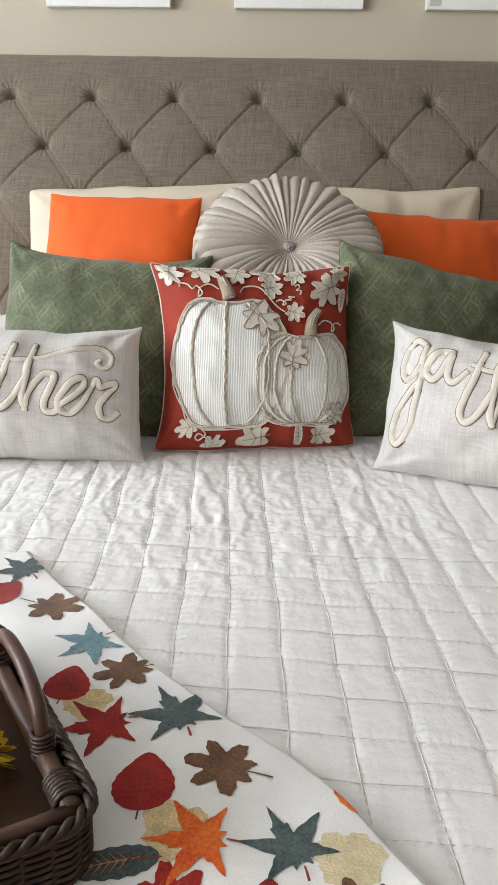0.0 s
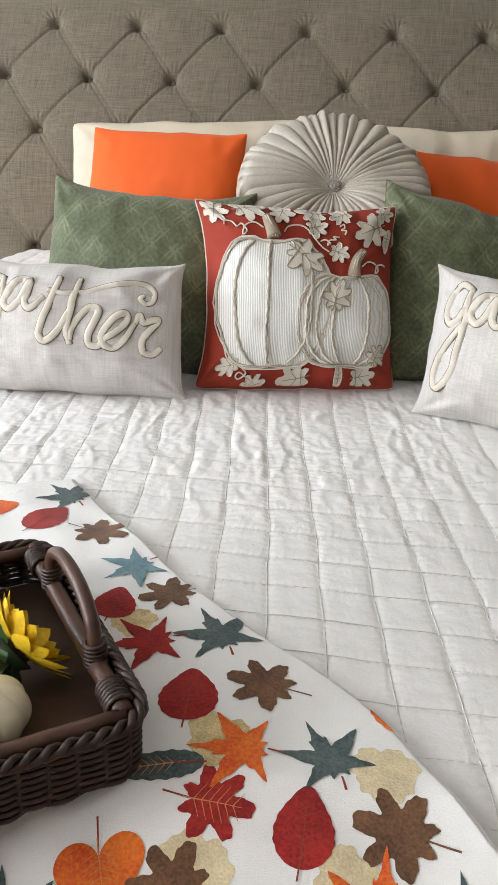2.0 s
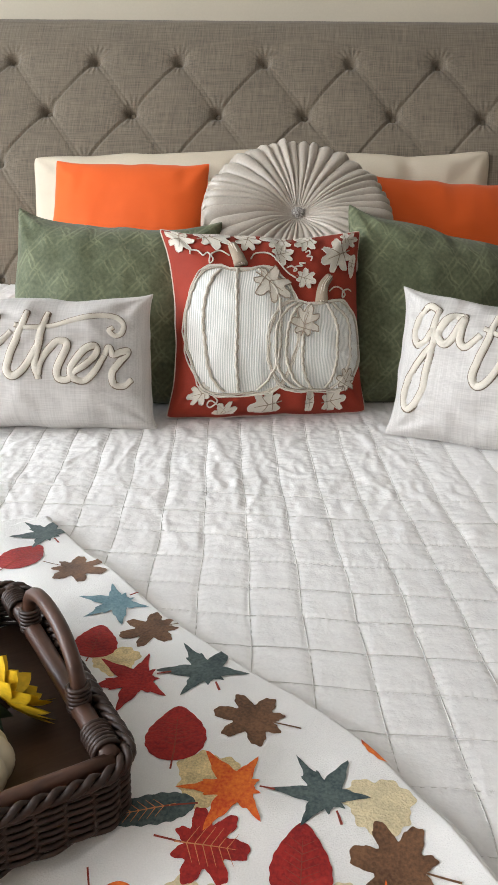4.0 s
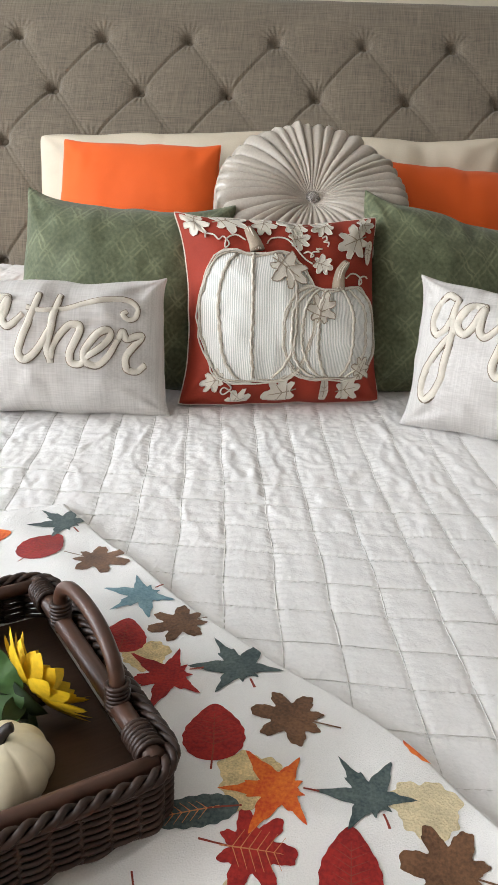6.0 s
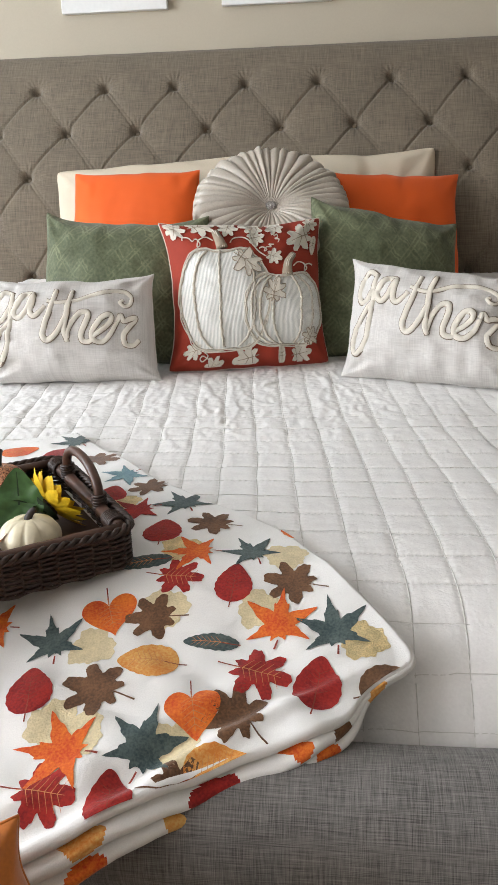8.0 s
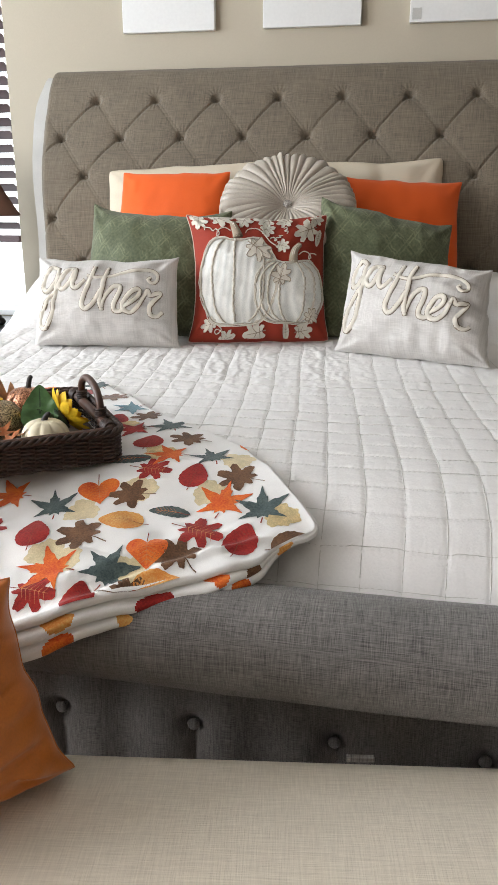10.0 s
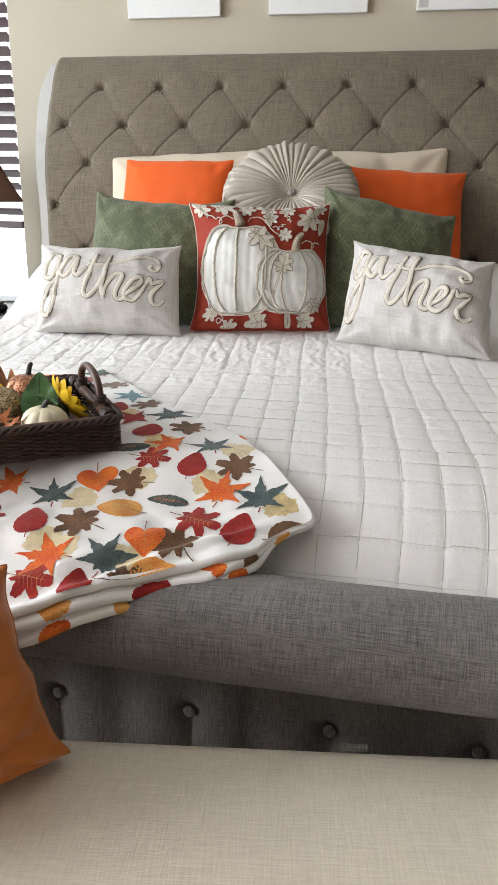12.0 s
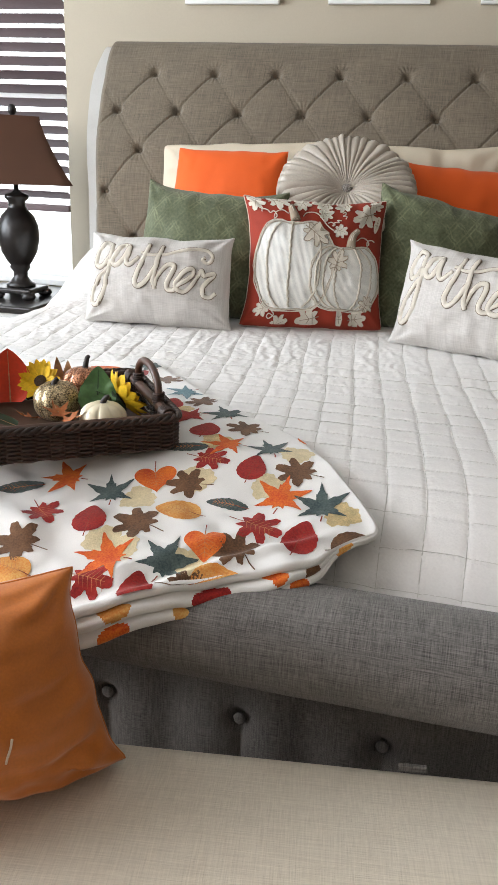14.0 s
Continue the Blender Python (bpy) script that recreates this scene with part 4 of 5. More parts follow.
print_leaves("H", "orange", [(-0.018, 0.587, -67), (0.115, 0.444, -74)])
print_leaves("O", "brown", [(0.335, 0.490, 28)])


# ---- raised script on the two linen cushions ----
def script(t, p):
    strokes = [
        [(236, 196), (196, 186), (160, 226), (150, 284), (172, 312), (205, 286), (228, 238), (236, 192)],
        [(236, 192), (226, 280), (214, 380), (194, 466), (160, 502), (138, 476), (146, 420), (184, 356), (226, 308)],
        [(226, 308), (246, 264), (284, 212), (330, 206), (330, 214)],
        [(330, 214), (290, 206), (252, 244), (242, 286), (266, 304), (304, 268), (334, 212), (322, 276), (334, 300), (354, 296), (388, 262)],
        [(442, 192), (420, 256), (392, 330), (378, 386), (394, 416), (424, 402), (456, 356), (478, 310)],
        [(516, 186), (494, 250), (478, 320), (474, 380), (484, 424)],
        [(484, 408), (500, 350), (540, 300), (572, 296), (574, 324), (556, 380), (556, 416), (584, 424), (608, 398)],
        [(608, 398), (650, 372), (676, 340), (664, 320), (632, 332), (602, 378), (604, 420), (640, 428), (682, 392), (704, 346)],
        [(704, 346), (716, 324), (732, 344), (762, 336), (784, 334), (760, 366), (732, 404), (734, 440), (764, 450), (790, 432)],
        [(398, 240), (450, 250), (520, 240), (600, 216), (680, 206), (742, 212), (774, 236), (772, 264), (744, 274), (728, 256), (742, 246)],
    ]
    base, top = [], []
    for i, s in enumerate(strokes):
        pts = catmull(s, 8 * len(s))
        path, low = [], []
        for x, y in pts:
            u, v = (x - 472) / 384, (352 + (x - 475) * 0.02 - y) / 228
            path.append(p.at(u, v, -1, 0.0012))
            low.append(p.at(u, v, -1, 0.0))
        fat = 0.0052 if i == 9 else 0.0074
        k = np.linspace(0, 1, len(path))
        taper = 0.7 + 0.3 * np.sin(np.pi * np.clip(k, 0.03, 0.97)) ** 0.5
        for line, wide, squash, bag in ((path, fat * taper, 0.42, top), (low, fat * taper + 0.0013, 0.38, base)):
            v, f = tube(line, wide, 10)
            v = [(q[0], line[k // 10][1] + (q[1] - line[k // 10][1]) * squash, q[2]) for k, q in enumerate(v)]
            bag.append((v, f))
    part("script_outline", mesh_from("script_outline", *merge(base)), M["outline"], t, "grey-brown stitched outline of the word gather")
    part("script", mesh_from("script", *merge(top)), M["felt"], t, "raised cream script reading gather")


script(gl, gl_p)
script(gr, gr_p)


# ---- pumpkins on the red cushion ----
def seersucker():
    m = bpy.data.materials.new("striped_cotton")
    m.use_nodes = True
    n, l = m.node_tree.nodes, m.node_tree.links
    b = n["Principled BSDF"]
    tc = n.new("ShaderNodeTexCoord")
    w = n.new("ShaderNodeTexWave")
    w.inputs["Scale"].default_value, w.inputs["Distortion"].default_value = 92, 0.6
    l.new(tc.outputs["Object"], w.inputs["Vector"])
    mix = n.new("ShaderNodeMix")
    mix.data_type = "RGBA"
    mix.inputs["A"].default_value, mix.inputs["B"].default_value = (0.50, 0.51, 0.48, 1), (0.84, 0.83, 0.78, 1)
    r = n.new("ShaderNodeMapRange")
    r.inputs["From Min"].default_value, r.inputs["From Max"].default_value = 0.05, 0.5
    l.new(w.outputs["Fac"], r.inputs["Value"])
    l.new(r.outputs[0], mix.inputs["Factor"])
    l.new(mix.outputs["Result"], b.inputs["Base Color"])
    b.inputs["Roughness"].default_value = 0.9
    bp = n.new("ShaderNodeBump")
    bp.inputs["Strength"].default_value, bp.inputs["Distance"].default_value = 0.4, 0.001
    l.new(w.outputs["Fac"], bp.inputs["Height"])
    l.new(bp.outputs[0], b.inputs["Normal"])
    return m


M["stripe"] = seersucker()


def applique(t, p):
    def uv(x, y):
        return (x - 457) / 388, (424 - y - (x - 457) * -0.012) / 360

    def lay(x, y, lift):
        u, v = uv(x, y)
        return p.at(max(-0.97, min(0.97, u)), max(-0.97, min(0.97, v)), -1, lift)

    def pumpkin(cx, cy, rx, ry, ribs, lobes):
        pts = []
        for i in range(120):
            a = 2 * math.pi * i / 120
            c, s = math.cos(a), math.sin(a)
            q = 1 + 0.022 * math.cos(lobes * a * 2)
            x = cx + rx * q * math.copysign(abs(c) ** 0.72, c)
            y = cy - ry * q * math.copysign(abs(s) ** 0.80, s)
            if s > 0:
                y += 0.10 * ry * math.exp(-(c / 0.22) ** 2)
            pts.append((x, y))
        body = patch([(x - cx, y - cy) for x, y in pts], lambda x, y: lay(cx + x, cy + y, 0.003 + 0.004 * (1 - min(1, math.hypot(x / rx, y / ry))) ** 0.5), 14)
        pk = part("pumpkin_applique", mesh_from("pumpkin_applique", *body), M["stripe"], t, "striped cream pumpkin applique")
        cords = []
        random.seed(int(cx))
        for off in (0.0, 5.0, -4.0):
            path = [lay(cx + (x - cx) * (1 + off / rx) + random.uniform(-3, 3), cy + (y - cy) * (1 + off / ry) + random.uniform(-3, 3), 0.006) for x, y in pts[::2]]
            cords.append((tube(path, 0.0018, 5, True), off))
        part("cord", mesh_from("cord", *merge([c for c, o in cords if o >= 0])), M["felt"], pk)
        part("cord", mesh_from("cord", *merge([c for c, o in cords if o < 0])), M["cord"], pk)
        for e in ribs:
            for d, mt, rad in ((0, M["felt"], 0.0024), (6, M["cord"], 0.0014)):
                path = []
                for s in np.linspace(-0.93, 0.90, 40):
                    x = cx + e * rx * math.sqrt(max(0.0, 1 - abs(s) ** 2.6)) + d + 2.5 * math.sin(s * 38)
                    path.append(lay(x, cy - ry * s, 0.0075))
                part("cord", mesh_from("cord", *tube(path, rad, 5)), mt, pk)

    def leaf(x, y, size, a, kind="W", mt="felt", nerve=True):
        ca, sa = math.cos(radians(a)), math.sin(radians(a))
        f = lambda lift: (lambda p_, q_: lay(x + size * (p_ * ca - q_ * sa), y - size * (p_ * sa + q_ * ca), lift))
        lf = part("leaf_applique", mesh_from("leaf_applique", *patch(leaf_outline(kind, 60, x), f(0.0085 if nerve == 2 else 0.0042), 5)), M[mt], t, "cream felt leaf applique")
        if nerve:
            h = 0.0105 if nerve == 2 else 0.0055
            L = [strip((-0.7, 0), (0.6, 0), 0.07, 0.03, f(h))]
            for s in (1, -1):
                L += [strip((-0.1, 0), (0.25, 0.45 * s), 0.06, 0.02, f(h), 5), strip((-0.3, 0), (-0.3, 0.5 * s), 0.06, 0.02, f(h), 5)]
            part("stitched_vein", mesh_from("stitched_vein", *merge(L), False), M["thread"], lf)
        rim = [f(0.009 if nerve == 2 else 0.0046)(q, r) for q, r in leaf_outline(kind, 60, x)]
        part("stitched_edge", mesh_from("stitched_edge", *tube(rim, 0.0011, 4, True)), M["thread"] if nerve == 2 else M["felt"], lf)

    pumpkin(318, 462, 220, 252, (-0.72, -0.13, 0.66), 3)
    pumpkin(616, 534, 204, 176, (-0.86, -0.62, -0.30, 0.42, 0.72), 3)
    for pts, w in (([(322, 222), (316, 190), (306, 160), (300, 138)], 0.0115), ([(640, 372), (644, 336), (656, 300), (684, 268)], 0.0105)):
        path = [lay(x, y, 0.006) for x, y in catmull(pts, 16)]
        st = part("pumpkin_stem", mesh_from("pumpkin_stem", *tube(path, np.linspace(w * 1.35, w * 0.8, 16), 8)), M["thread"], t, "taupe stitched stem")
        for o in (-10, 0, 10):
            path = [lay(x + o * (1.1 - 0.02 * k), y, 0.006 + w * 1.05 - abs(o) * 0.0003) for k, (x, y) in enumerate(catmull(pts, 16))]
            part("thread", mesh_from("thread", *tube(path, 0.0012, 5)), M["felt"], st)
    for x, y, s, a in ((430, 296, 98, -40), (566, 450, 76, 70)):
        leaf(x, y, s, a, nerve=2)
    leaf(742, 672, 52, 60, nerve=2)
    for x, y, s, a in ((122, 106, 52, 250), (242, 92, 66, 10), (372, 106, 48, 240), (490, 100, 60, 180), (600, 108, 46, 200), (492, 168, 46, 20), (576, 272, 42, -20), (728, 180, 72, 200), (776, 112, 42, 0), (798, 226, 38, 260), (168, 702, 42, 190), (274, 772, 44, 20), (432, 748, 62, 190), (594, 736, 38, 100), (690, 742, 52, 10)):
        leaf(x, y, s * 1.22, a, "W" if s > 38 else "L")
    curls = ([(140, 172), (146, 156), (170, 158), (186, 178), (204, 168), (220, 196), (206, 208), (214, 178), (250, 162), (282, 182)], [(372, 188), (390, 168), (430, 168), (460, 184), (490, 214), (520, 250), (540, 268)], [(512, 222), (530, 216), (548, 232), (536, 238), (548, 218), (570, 218), (562, 204), (584, 208)], [(590, 158), (604, 152), (606, 168), (594, 176), (612, 182), (606, 198)], [(676, 330), (700, 314), (730, 320), (748, 344), (736, 356), (740, 330), (770, 320), (786, 326)], [(220, 712), (240, 728), (220, 748), (204, 738), (214, 726), (250, 742), (290, 766)])
    for c in curls:
        path = [lay(x, y, 0.0035) for x, y in catmull(c, 10 * len(c))]
        part("tendril", mesh_from("tendril", *tube(path, 0.0017, 5)), M["felt"], t)


applique(red, red_p)


# ---- satin cushion on the bench ----
M["satin"] = mat("burnt_orange_satin", (0.56, 0.165, 0.02), 0.42, 0.12, 4, 300, 0.08, sheen=0.3)
oc, oc_p = cushion("burnt orange satin lumbar cushion leaning on the footboard", M["satin"], ((-0.32, -0.08, 0.432), (0.080, 0.222, 0.437), (-0.38, -0.03, 0.726), (0.008, 0.225, 0.722)), 0.23, seed=12, pinch=(0.02, 0.022, 0.015, 0.0), wrinkle=0.013, point=5)


def faint_writing(t, p):
    """Unreadable pale lettering as bars."""
    M["pale_thread"] = mat("pale_thread", (0.78, 0.66, 0.5), 0.7, 0.1, 20, 300, 0.2)
    for k in range(7):
        u0 = -0.35 + k * 0.13
        path = [p.at(u0 + 0.05 * s, -0.38 + 0.22 * s, -1, 0.0012) for s in np.linspace(0, 1, 8)]
        part("lettering_bar", mesh_from("lettering_bar", *tube(path, 0.0016, 5)), M["pale_thread"], t)


faint_writing(oc, oc_p)


# ---- wicker tray and what lies in it ----
TRAY = Matrix.Translation((0.008, 0.664, 0.7275)) @ pose(0, 0, 0, 0, 0, 36) @ Matrix.Translation((-0.215, 0.175, 0))
TL, TW, TH = 0.43, 0.35, 0.056


def ring_path(hx, hy, r, n):
    """Points round a rectangle with rounded corners."""
    pts = []
    seg = []
    for cx, cy, a0 in ((hx - r, hy - r, 0), (-hx + r, hy - r, 90), (-hx + r, -hy + r, 180), (hx - r, -hy + r, 270)):
        for a in np.linspace(a0, a0 + 90, 7):
            seg.append((cx + r * math.cos(radians(a)), cy + r * math.sin(radians(a))))
    seg.append(seg[0])
    seg = np.array(seg)
    d = np.concatenate([[0], np.cumsum(np.linalg.norm(np.diff(seg, axis=0), axis=1))])
    t = np.linspace(0, d[-1], n, endpoint=False)
    return np.stack([np.interp(t, d, seg[:, 0]), np.interp(t, d, seg[:, 1])], 1)


def wicker_tray():
    t = thing("wicker_tray", "dark brown wicker tray with cane handles on the throw", "tray", TRAY)
    part("base_board", box(-TL / 2 + 0.012, TL / 2 - 0.012, -TW / 2 + 0.012, TW / 2 - 0.012, 0.0, 0.010, 0.002), M["board"], t, "dark brown wooden tray bottom")
    n = 560
    stakes = 62
    rows = 15
    for row in range(rows):
        z = 0.004 + row * (TH - 0.008) / (rows - 1)
        base = ring_path(TL / 2 - 0.004, TW / 2 - 0.004, 0.035, n)
        path = []
        for i in range(n):
            ph = stakes * math.pi * i / n + (row % 2) * math.pi
            out = base[i] / (np.linalg.norm(base[i]) + 1e-9)
            o = 0.0030 * math.sin(ph)
            path.append((base[i][0] + out[0] * o, base[i][1] + out[1] * o, z + 0.0008 * nz(i * 0.2, row * 3.1)))
        part("wicker_strand", mesh_from("wicker_strand", *tube(path, 0.0024, 6, True)), M["wicker"], t)
    base = ring_path(TL / 2 - 0.004, TW / 2 - 0.004, 0.035, stakes)
    me = mesh_from("stake", *tube([(0, 0, 0.004), (0, 0, TH * 0.5), (0, 0, TH)], 0.0026, 6))
    for x, y in base:
        part("stake", me, M["wicker"], t, m=pose(x, y, 0))
    # braided rim
    m = 300
    base = ring_path(TL / 2 - 0.002, TW / 2 - 0.002, 0.036, m)
    for k in range(3):
        path = []
        for i in range(m):
            a = 2 * math.pi * (34 * i / m + k / 3)
            out = base[i] / np.linalg.norm(base[i])
            path.append((base[i][0] + out[0] * 0.0042 * math.cos(a), base[i][1] + out[1] * 0.0042 * math.cos(a), TH + 0.001 + 0.0040 * math.sin(a)))
        part("rim_braid", mesh_from("rim_braid", *tube(path, 0.0036, 6, True)), M["wicker"], t)
    # cane rods inside the rim and bound corners
    a, b = TL / 2 - 0.020, TW / 2 - 0.020
    for p0, p1, r in (((a, -b), (a, b), 0.0095), ((-a, -b), (-a, b), 0.0095), ((-a, b), (a, b), 0.0075), ((-a, -b), (a, -b), 0.0075)):
        q = [np.array((p0[0] * (1 - s) + p1[0] * s, p0[1] * (1 - s) + p1[1] * s, TH - 0.001)) for s in np.linspace(0, 1, 14)]
        part("cane_rod", mesh_from("cane_rod", *tube(q, [r * (1 + 0.05 * math.sin(3.1 * i)) for i in range(14)], 10)), M["rod"], t)
    for sx in (1, -1):
        for sy in (1, -1):
            coil = [(sx * a + 0.0118 * math.cos(w), sy * (b - 0.010 - 0.0047 * w / 6.283), TH - 0.001 + 0.0118 * math.sin(w)) for w in np.linspace(0, 7 * 2 * math.pi, 90)]
            part("corner_binding", mesh_from("corner_binding", *tube(coil, 0.0025, 5)), M["wicker"], t)
        arch = [(sx * a, y, z) for y, z in catmull([(-0.072, TH - 0.012), (-0.076, TH + 0.012), (-0.066, TH + 0.040), (-0.028, TH + 0.058), (0.028, TH + 0.058), (0.066, TH + 0.040), (0.076, TH + 0.012), (0.072, TH - 0.012)], 40)]
        h = part("handle", mesh_from("handle", *tube(arch, 0.0072, 10)), M["rod"], t, "arched cane handle")
        for s in (-1, 1):
            coil = [(sx * a + 0.0095 * math.cos(w), s * 0.0745 + 0.0095 * math.sin(w), TH - 0.004 + 0.0043 * w / 6.283) for w in np.linspace(0, 6 * 2 * math.pi, 70)]
            part("binding", mesh_from("binding", *tube(coil, 0.0025, 5)), M["wicker"], h)


wicker_tray()


def pumpkin(x, y, z, r, h, body, stem, label, lobes=9, tilt=(0, 0, 0), stem_h=0.02):
    t = thing("pumpkin", label, "pumpkin", pose(x, y, z, *tilt))
    prof = [(0.001, 0.12 * h)] + [(r * math.sin(a) ** 0.8, h / 2 - h / 2 * math.cos(a)) for a in np.linspace(0.12, math.pi - 0.12, 22)] + [(0.001, 0.90 * h)]
    V, F = lathe(prof, 90, lambda a, q, z_: 1 - 0.11 * (1 - abs(math.sin(lobes * a / 2)) ** 0.6))
    part("body", mesh_from("body", V, F), body, t)
    p = catmull([(0, 0, h * 0.86), (0.001, 0, h * 0.86 + stem_h * 0.5), (0.006, 0.002, h * 0.86 + stem_h), (0.011, 0.003, h * 0.86 + stem_h * 1.15)], 12)
    part("stem", mesh_from("stem", *tube(p, np.linspace(0.0062, 0.0042, 12), 7)), stem, t, "dark stem")


M["ivory"] = mat("ivory_resin", (0.78, 0.70, 0.50), 0.4, 0.1, 20, 90, 0.08)
M["stemdark"] = mat("dark_stem", (0.03, 0.022, 0.018), 0.6, 0.3, 60, 200, 0.3)
M["copper"] = glitter("copper_glitter", (0.85, 0.42, 0.24), (0.10, 0.025, 0.012))
M["goldglit"] = glitter("gold_glitter", (0.80, 0.64, 0.38), (0.05, 0.03, 0.014))
pumpkin(-0.146, 0.660, 0.744, 0.043, 0.055, M["ivory"], M["stemdark"], "small ivory pumpkin with a black stem in the tray", stem_h=0.016)
pumpkin(-0.258, 0.715, 0.741, 0.045, 0.072, M["goldglit"], M["stemdark"], "small gold glitter pumpkin in the tray", 8, (8, -10, 30), 0.014)
pumpkin(-0.258, 0.815, 0.745, 0.046, 0.070, M["copper"], M["stemdark"], "small copper glitter pumpkin in the tray", 8, (0, 6, 70), 0.026)

M["petal"] = mat("yellow_petal", (0.80, 0.52, 0.015), 0.6, 0.2, 40, 200, 0.2)
M["leafgreen"] = mat("green_leaf_cloth", (0.065, 0.155, 0.045), 0.5, 0.35, 25, 120, 0.2)
M["darkgreen"] = mat("dark_green_sepal", (0.020, 0.045, 0.018), 0.7, 0.3, 30, 150, 0.2)
M["seed"] = mat("dark_seed_head", (0.05, 0.028, 0.012), 0.9, 0.4, 80, 400, 0.8)
M["dryleaf"] = mat("dry_orange_leaf", (0.42, 0.13, 0.035), 0.7, 0.4, 30, 150, 0.3)
M["tanleaf"] = mat("tan_dry_leaf", (0.48, 0.27, 0.13), 0.7, 0.4, 30, 150, 0.3)
M["redleaf"] = mat("scarlet_cloth", (0.62, 0.045, 0.012), 0.6, 0.15, 15, 150, 0.2)


def blade(length, width, curl, n=9, m=5, cup=0.15, tip=1.0):
    """One petal or leaf, a curved sheet along +x."""
    V = []
    for i in range(n):
        s = i / (n - 1)
        w = width * math.sin(math.pi * min(1, (0.08 + 0.92 * s)) ** tip) ** 0.75 * (1 if s < 0.98 else 0.25)
        for j in range(m):
            q = j / (m - 1) * 2 - 1
            V.append((length * s, w * q / 2, curl * s * s + cup * width * q * q * (1 - s)))
    return V, grid_faces(n, m)


def sunflower(m, r, label):
    t = thing("sunflower", label, "flower", m)
    random.seed(8)
    for ring_, (count, L, rise) in enumerate(((15, 1.0, 0.32), (13, 0.86, 0.50))):
        V, F = blade(r * L * 0.80, r * 0.37, r * 0.14)
        me = mesh_from("petal", V, F)
        for k in range(count):
            a = 360 * (k + 0.5 * ring_) / count + random.uniform(-7, 7)
            part("petal", me, M["petal"], t, m=pose(0, 0, 0.002 * ring_, 0, 0, a) @ pose(r * 0.22, 0, 0, 0, -math.degrees(rise) + random.uniform(-9, 9), 0))
    V, F = lathe([(0.001, 0.006), (r * 0.14, 0.008), (r * 0.27, 0.005), (r * 0.30, 0.0), (r * 0.26, -0.004)], 24)
    part("seed_head", mesh_from("seed_head", V, F), M["seed"], t, "dark brown seed head")
    V, F = lathe([(0.001, -r * 0.5), (r * 0.12, -r * 0.46), (r * 0.30, -r * 0.2), (r * 0.42, -0.003), (r * 0.26, -0.002)], 20)
    part("calyx", mesh_from("calyx", V, F), M["darkgreen"], t, "dark green calyx")
    V, F = blade(r * 0.7, r * 0.3, -r * 0.1)
    me = mesh_from("sepal", V, F)
    for k in range(7):
        part("sepal", me, M["darkgreen"], t, m=pose(0, 0, -0.004, 0, 10, k * 51.4) @ pose(r * 0.15, 0, -0.004, 0, 12, 0))


sunflower(pose(-0.150, 0.744, 0.780, -38, 48, 0), 0.062, "yellow silk sunflower lying on its side in the tray")
sunflower(pose(-0.322, 0.762, 0.792, 50, 10, 0), 0.045, "yellow silk sunflower among the pumpkins")


def silk_leaf(m, L, W, material, label, curl=0.02, kind=None):
    t = thing("silk_leaf", label, "leaf", m)
    if kind:
        V, F = patch([(x * L, y * L) for x, y in leaf_outline(kind, 60)], lambda x, y: (x, y, curl * (x * x + y * y) / (L * L) + 0.004 * nz(x * 60, y * 60)), 5)
    else:
        V, F = blade(L, W, curl, 16, 9, 0.10, 0.8)
    part("leaf_blade", mesh_from("leaf_blade", V, F), material, t)
    n = [strip((0.0, 0), (L * 0.95, 0), 0.003, 0.001, lambda x, y: (x, y, curl * (x / L) ** 2 + 0.0012), 12)]
    part("midrib", mesh_from("midrib", *merge(n), False), M["darkgreen"] if material is M["leafgreen"] else M["tanleaf"], t)


silk_leaf(pose(-0.178, 0.700, 0.750, 0, -62, 105) @ Matrix.Translation((0.046, 0, 0)), 0.050, 0.088, M["leafgreen"], "broad green silk leaf standing behind the ivory pumpkin", 0.010, "O")
silk_leaf(pose(-0.285, 0.600, 0.755, 0, -20, 200), 0.07, 0.05, M["darkgreen"], "dark green silk leaf in the tray", 0.01)
for k, (x, y, rx, rz) in enumerate(((-0.195, 0.620, -12, 20), (-0.228, 0.650, -18, 140), (-0.258, 0.610, -15, 260))):
    silk_leaf(pose(x, y, 0.772, 0, rx, rz), 0.036, 0.03, M["dryleaf"], "rust orange silk maple leaf in the tray", 0.01, "M")
for k, (x, y, tilt, rz) in enumerate(((-0.305, 0.815, -70, 150), (-0.315, 0.82, -60, 200), (-0.300, 0.83, -75, 90), (-0.322, 0.805, -50, 240), (-0.31, 0.795, -80, 300))):
    silk_leaf(pose(x, y, 0.755, 0, tilt, rz), 0.075 - 0.005 * k, 0.024, M["tanleaf"], "tan dried leaf standing in the tray", 0.012)
silk_leaf(pose(-0.375, 0.735, 0.752, 0, -78, 120), 0.105, 0.085, M["redleaf"], "large scarlet cloth leaf standing in the tray", 0.015)


# ---- nightstand and lamp ----
NX, NY, NZ = -1.40, 2.52, 0.622


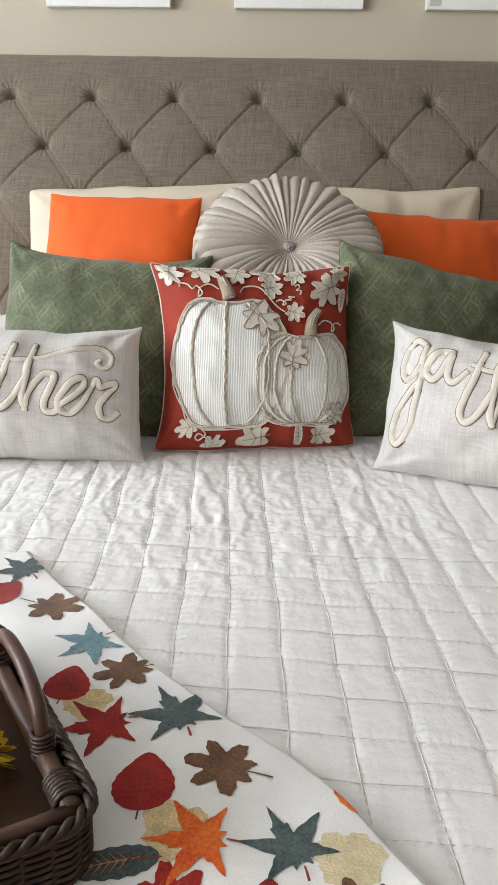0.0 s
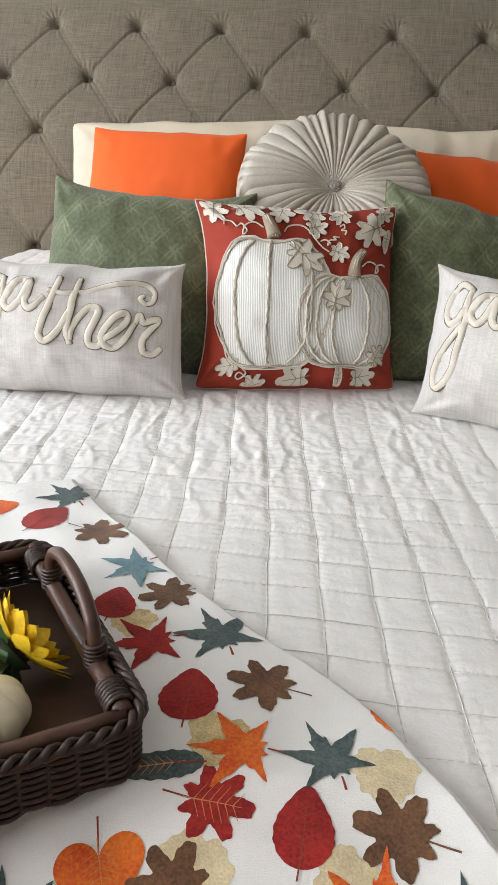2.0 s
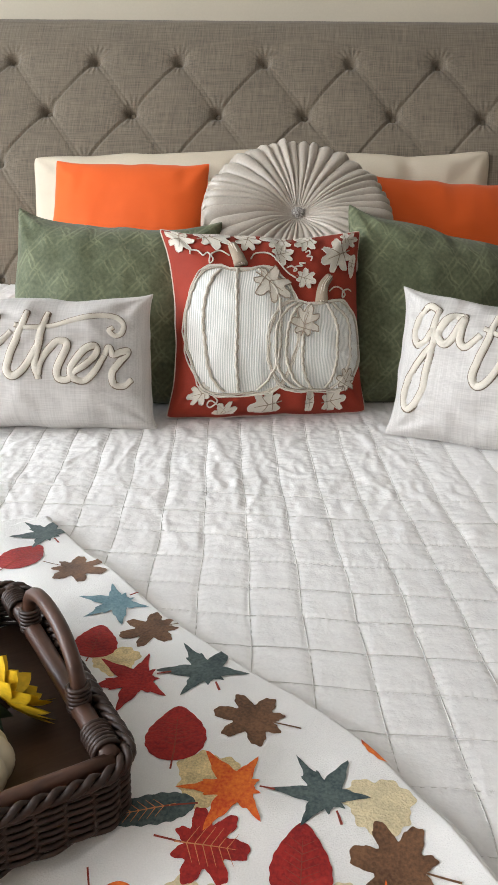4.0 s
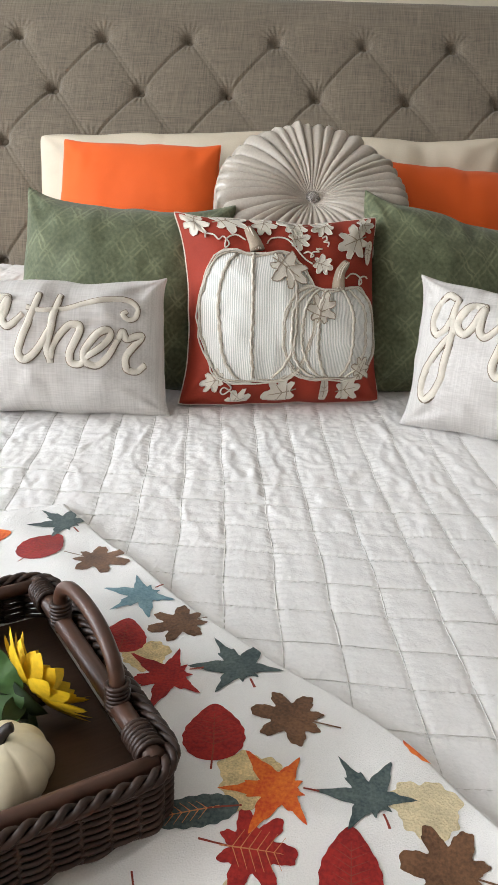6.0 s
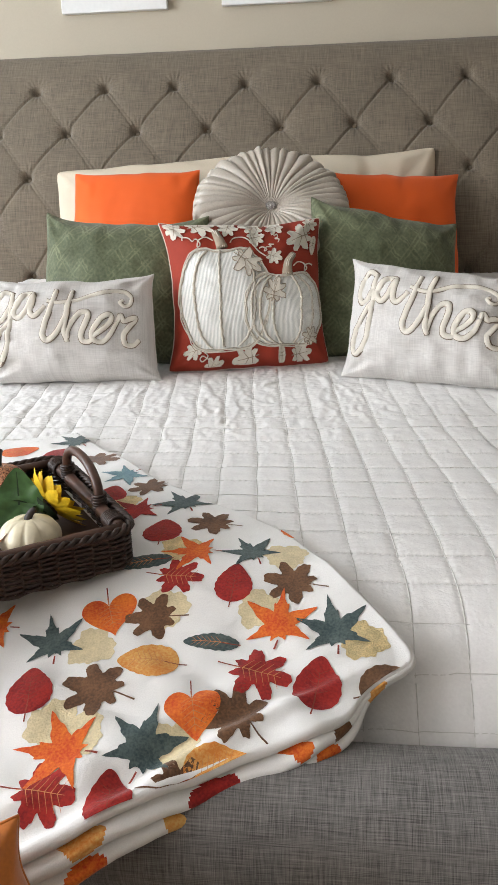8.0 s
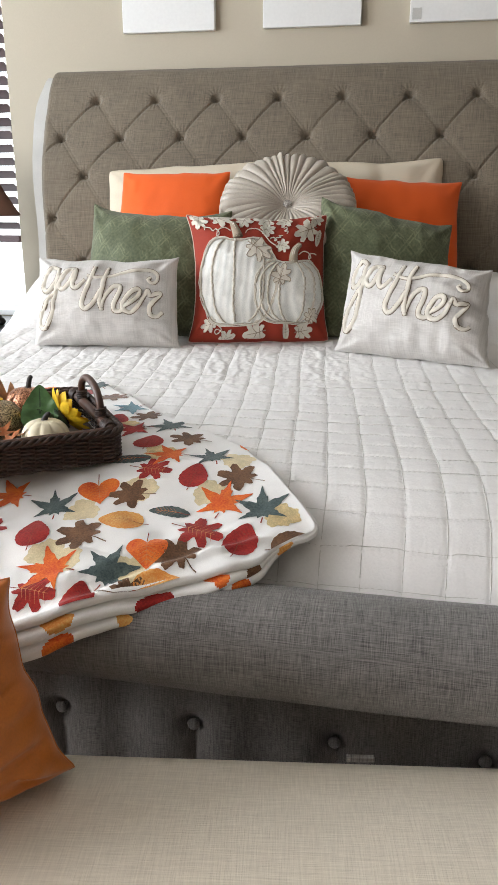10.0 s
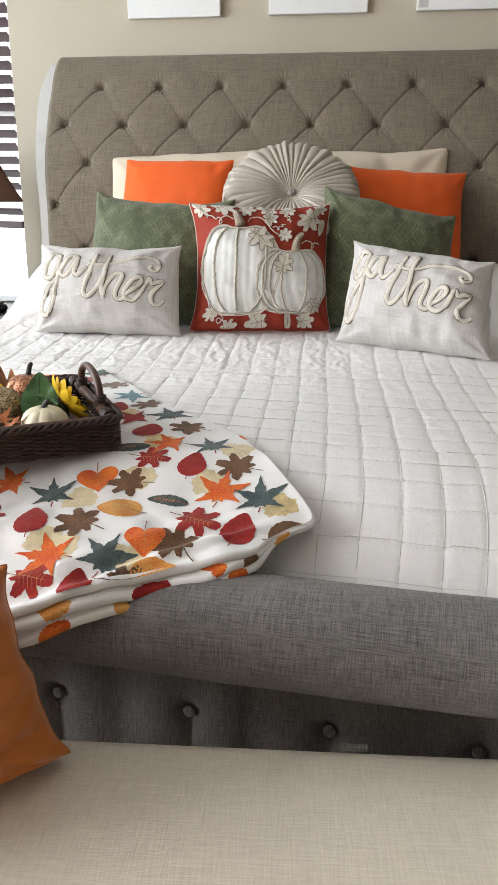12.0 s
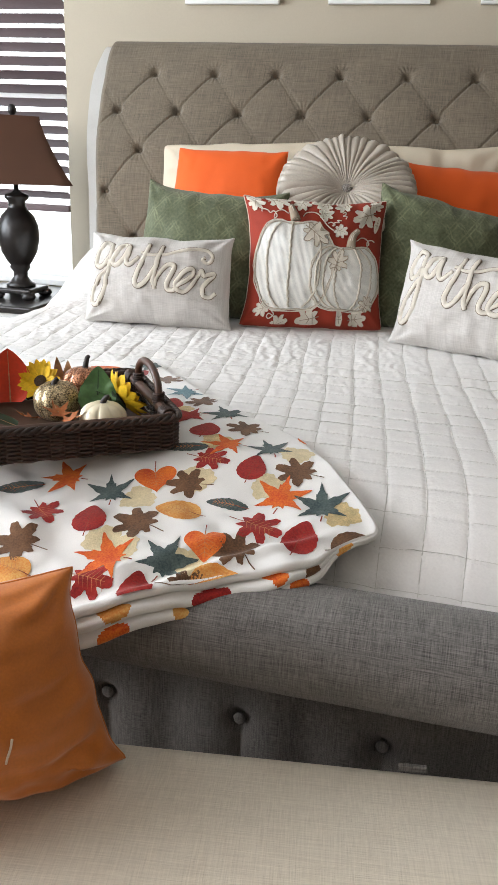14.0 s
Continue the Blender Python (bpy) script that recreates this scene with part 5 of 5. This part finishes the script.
def nightstand():
    t = thing("nightstand", "white nightstand with a dark wooden top", "nightstand", pose(NX, NY, 0))
    part("top", box(-0.225, 0.225, -0.255, 0.30, NZ - 0.03, NZ, 0.008, 3), M["black"], t, "dark glossy wooden top")
    part("body", box(-0.205, 0.205, -0.235, 0.28, 0.09, NZ - 0.031, 0.006), M["white"], t)
    for z0, z1 in ((0.12, 0.33), (0.345, 0.575)):
        d = part("drawer", box(-0.19, 0.19, -0.253, -0.236, z0, z1, 0.005), M["white"], t)
        bm = bmesh.new()
        bmesh.ops.create_uvsphere(bm, u_segments=14, v_segments=8, radius=0.014, matrix=Matrix.Translation((0, -0.266, (z0 + z1) / 2)))
        part("knob", bm, M["black"], d, "dark knob")
    for x in (-0.18, 0.18):
        for y in (-0.21, 0.25):
            part("leg", box(x - 0.02, x + 0.02, y - 0.02, y + 0.02, 0, 0.089, 0.004), M["white"], t)


nightstand()


def table_lamp():
    t = thing("table_lamp", "dark turned-wood table lamp with brown flared shade", "lamp", pose(-1.345, 2.50, NZ, 0, 0, 0))
    part("plinth", box(-0.085, 0.085, -0.085, 0.085, 0.022, 0.045, 0.008, 3), M["black"], t)
    for sx in (-1, 1):
        for sy in (-1, 1):
            V, F = lathe([(0.001, 0.0), (0.024, 0.002), (0.030, 0.014), (0.024, 0.030), (0.001, 0.034)], 16)
            part("foot", mesh_from("foot", V, F), M["black"], t, m=pose(sx * 0.072, sy * 0.072, 0))
    prof = [(0.060, 0.045), (0.062, 0.055), (0.045, 0.065), (0.030, 0.085), (0.028, 0.105), (0.042, 0.125), (0.040, 0.135), (0.052, 0.150), (0.074, 0.19), (0.086, 0.245), (0.083, 0.295), (0.068, 0.335), (0.045, 0.36), (0.034, 0.375), (0.036, 0.395), (0.050, 0.408), (0.048, 0.42), (0.020, 0.43), (0.010, 0.44), (0.010, 0.60)]
    V, F = lathe([(0.001, 0.045)] + prof + [(0.001, 0.60)], 32)
    part("column", mesh_from("column", V, F), M["black"], t)
    # flared square shade, open above and below
    V = []
    rows = np.linspace(0, 1, 12)
    for inner in (0, 1):
        for s in rows:
            h = (0.255 * (1 - s) ** 1.35 + 0.118 * (1 - (1 - s) ** 1.35)) - inner * 0.003
            for k in range(4):
                for e in np.linspace(-1, 1, 9)[:-1]:
                    a = radians(90 * k)
                    x, y = h, h * e
                    cut = 1 - 0.05 * abs(e) ** 6
                    V.append(((x * math.cos(a) - y * math.sin(a)) * cut * 0.80, (x * math.sin(a) + y * math.cos(a)) * cut * 0.80, 0.468 + 0.255 * s))
    F = grid_faces(12, 32, False, True)
    F += [tuple(384 + i for i in f[::-1]) for f in F]
    part("shade", mesh_from("shade", V, F), M["shade"], t, "brown flared cloth shade", m=pose(0, 0, 0, 0, 0, 38))
    bars = [tube([(0, 0, 0.715), (0.083 * c, 0.083 * s, 0.722)], 0.002, 5) for c, s in ((1, 0), (-0.5, 0.87), (-0.5, -0.87))]
    part("shade_ring", mesh_from("shade_ring", *merge(bars)), M["black"], t)
    V, F = lathe([(0.001, 0.60), (0.008, 0.60), (0.008, 0.725), (0.016, 0.735), (0.018, 0.75), (0.010, 0.765), (0.001, 0.768)], 16)
    part("finial", mesh_from("finial", V, F), M["black"], t, "dark finial")


table_lamp()
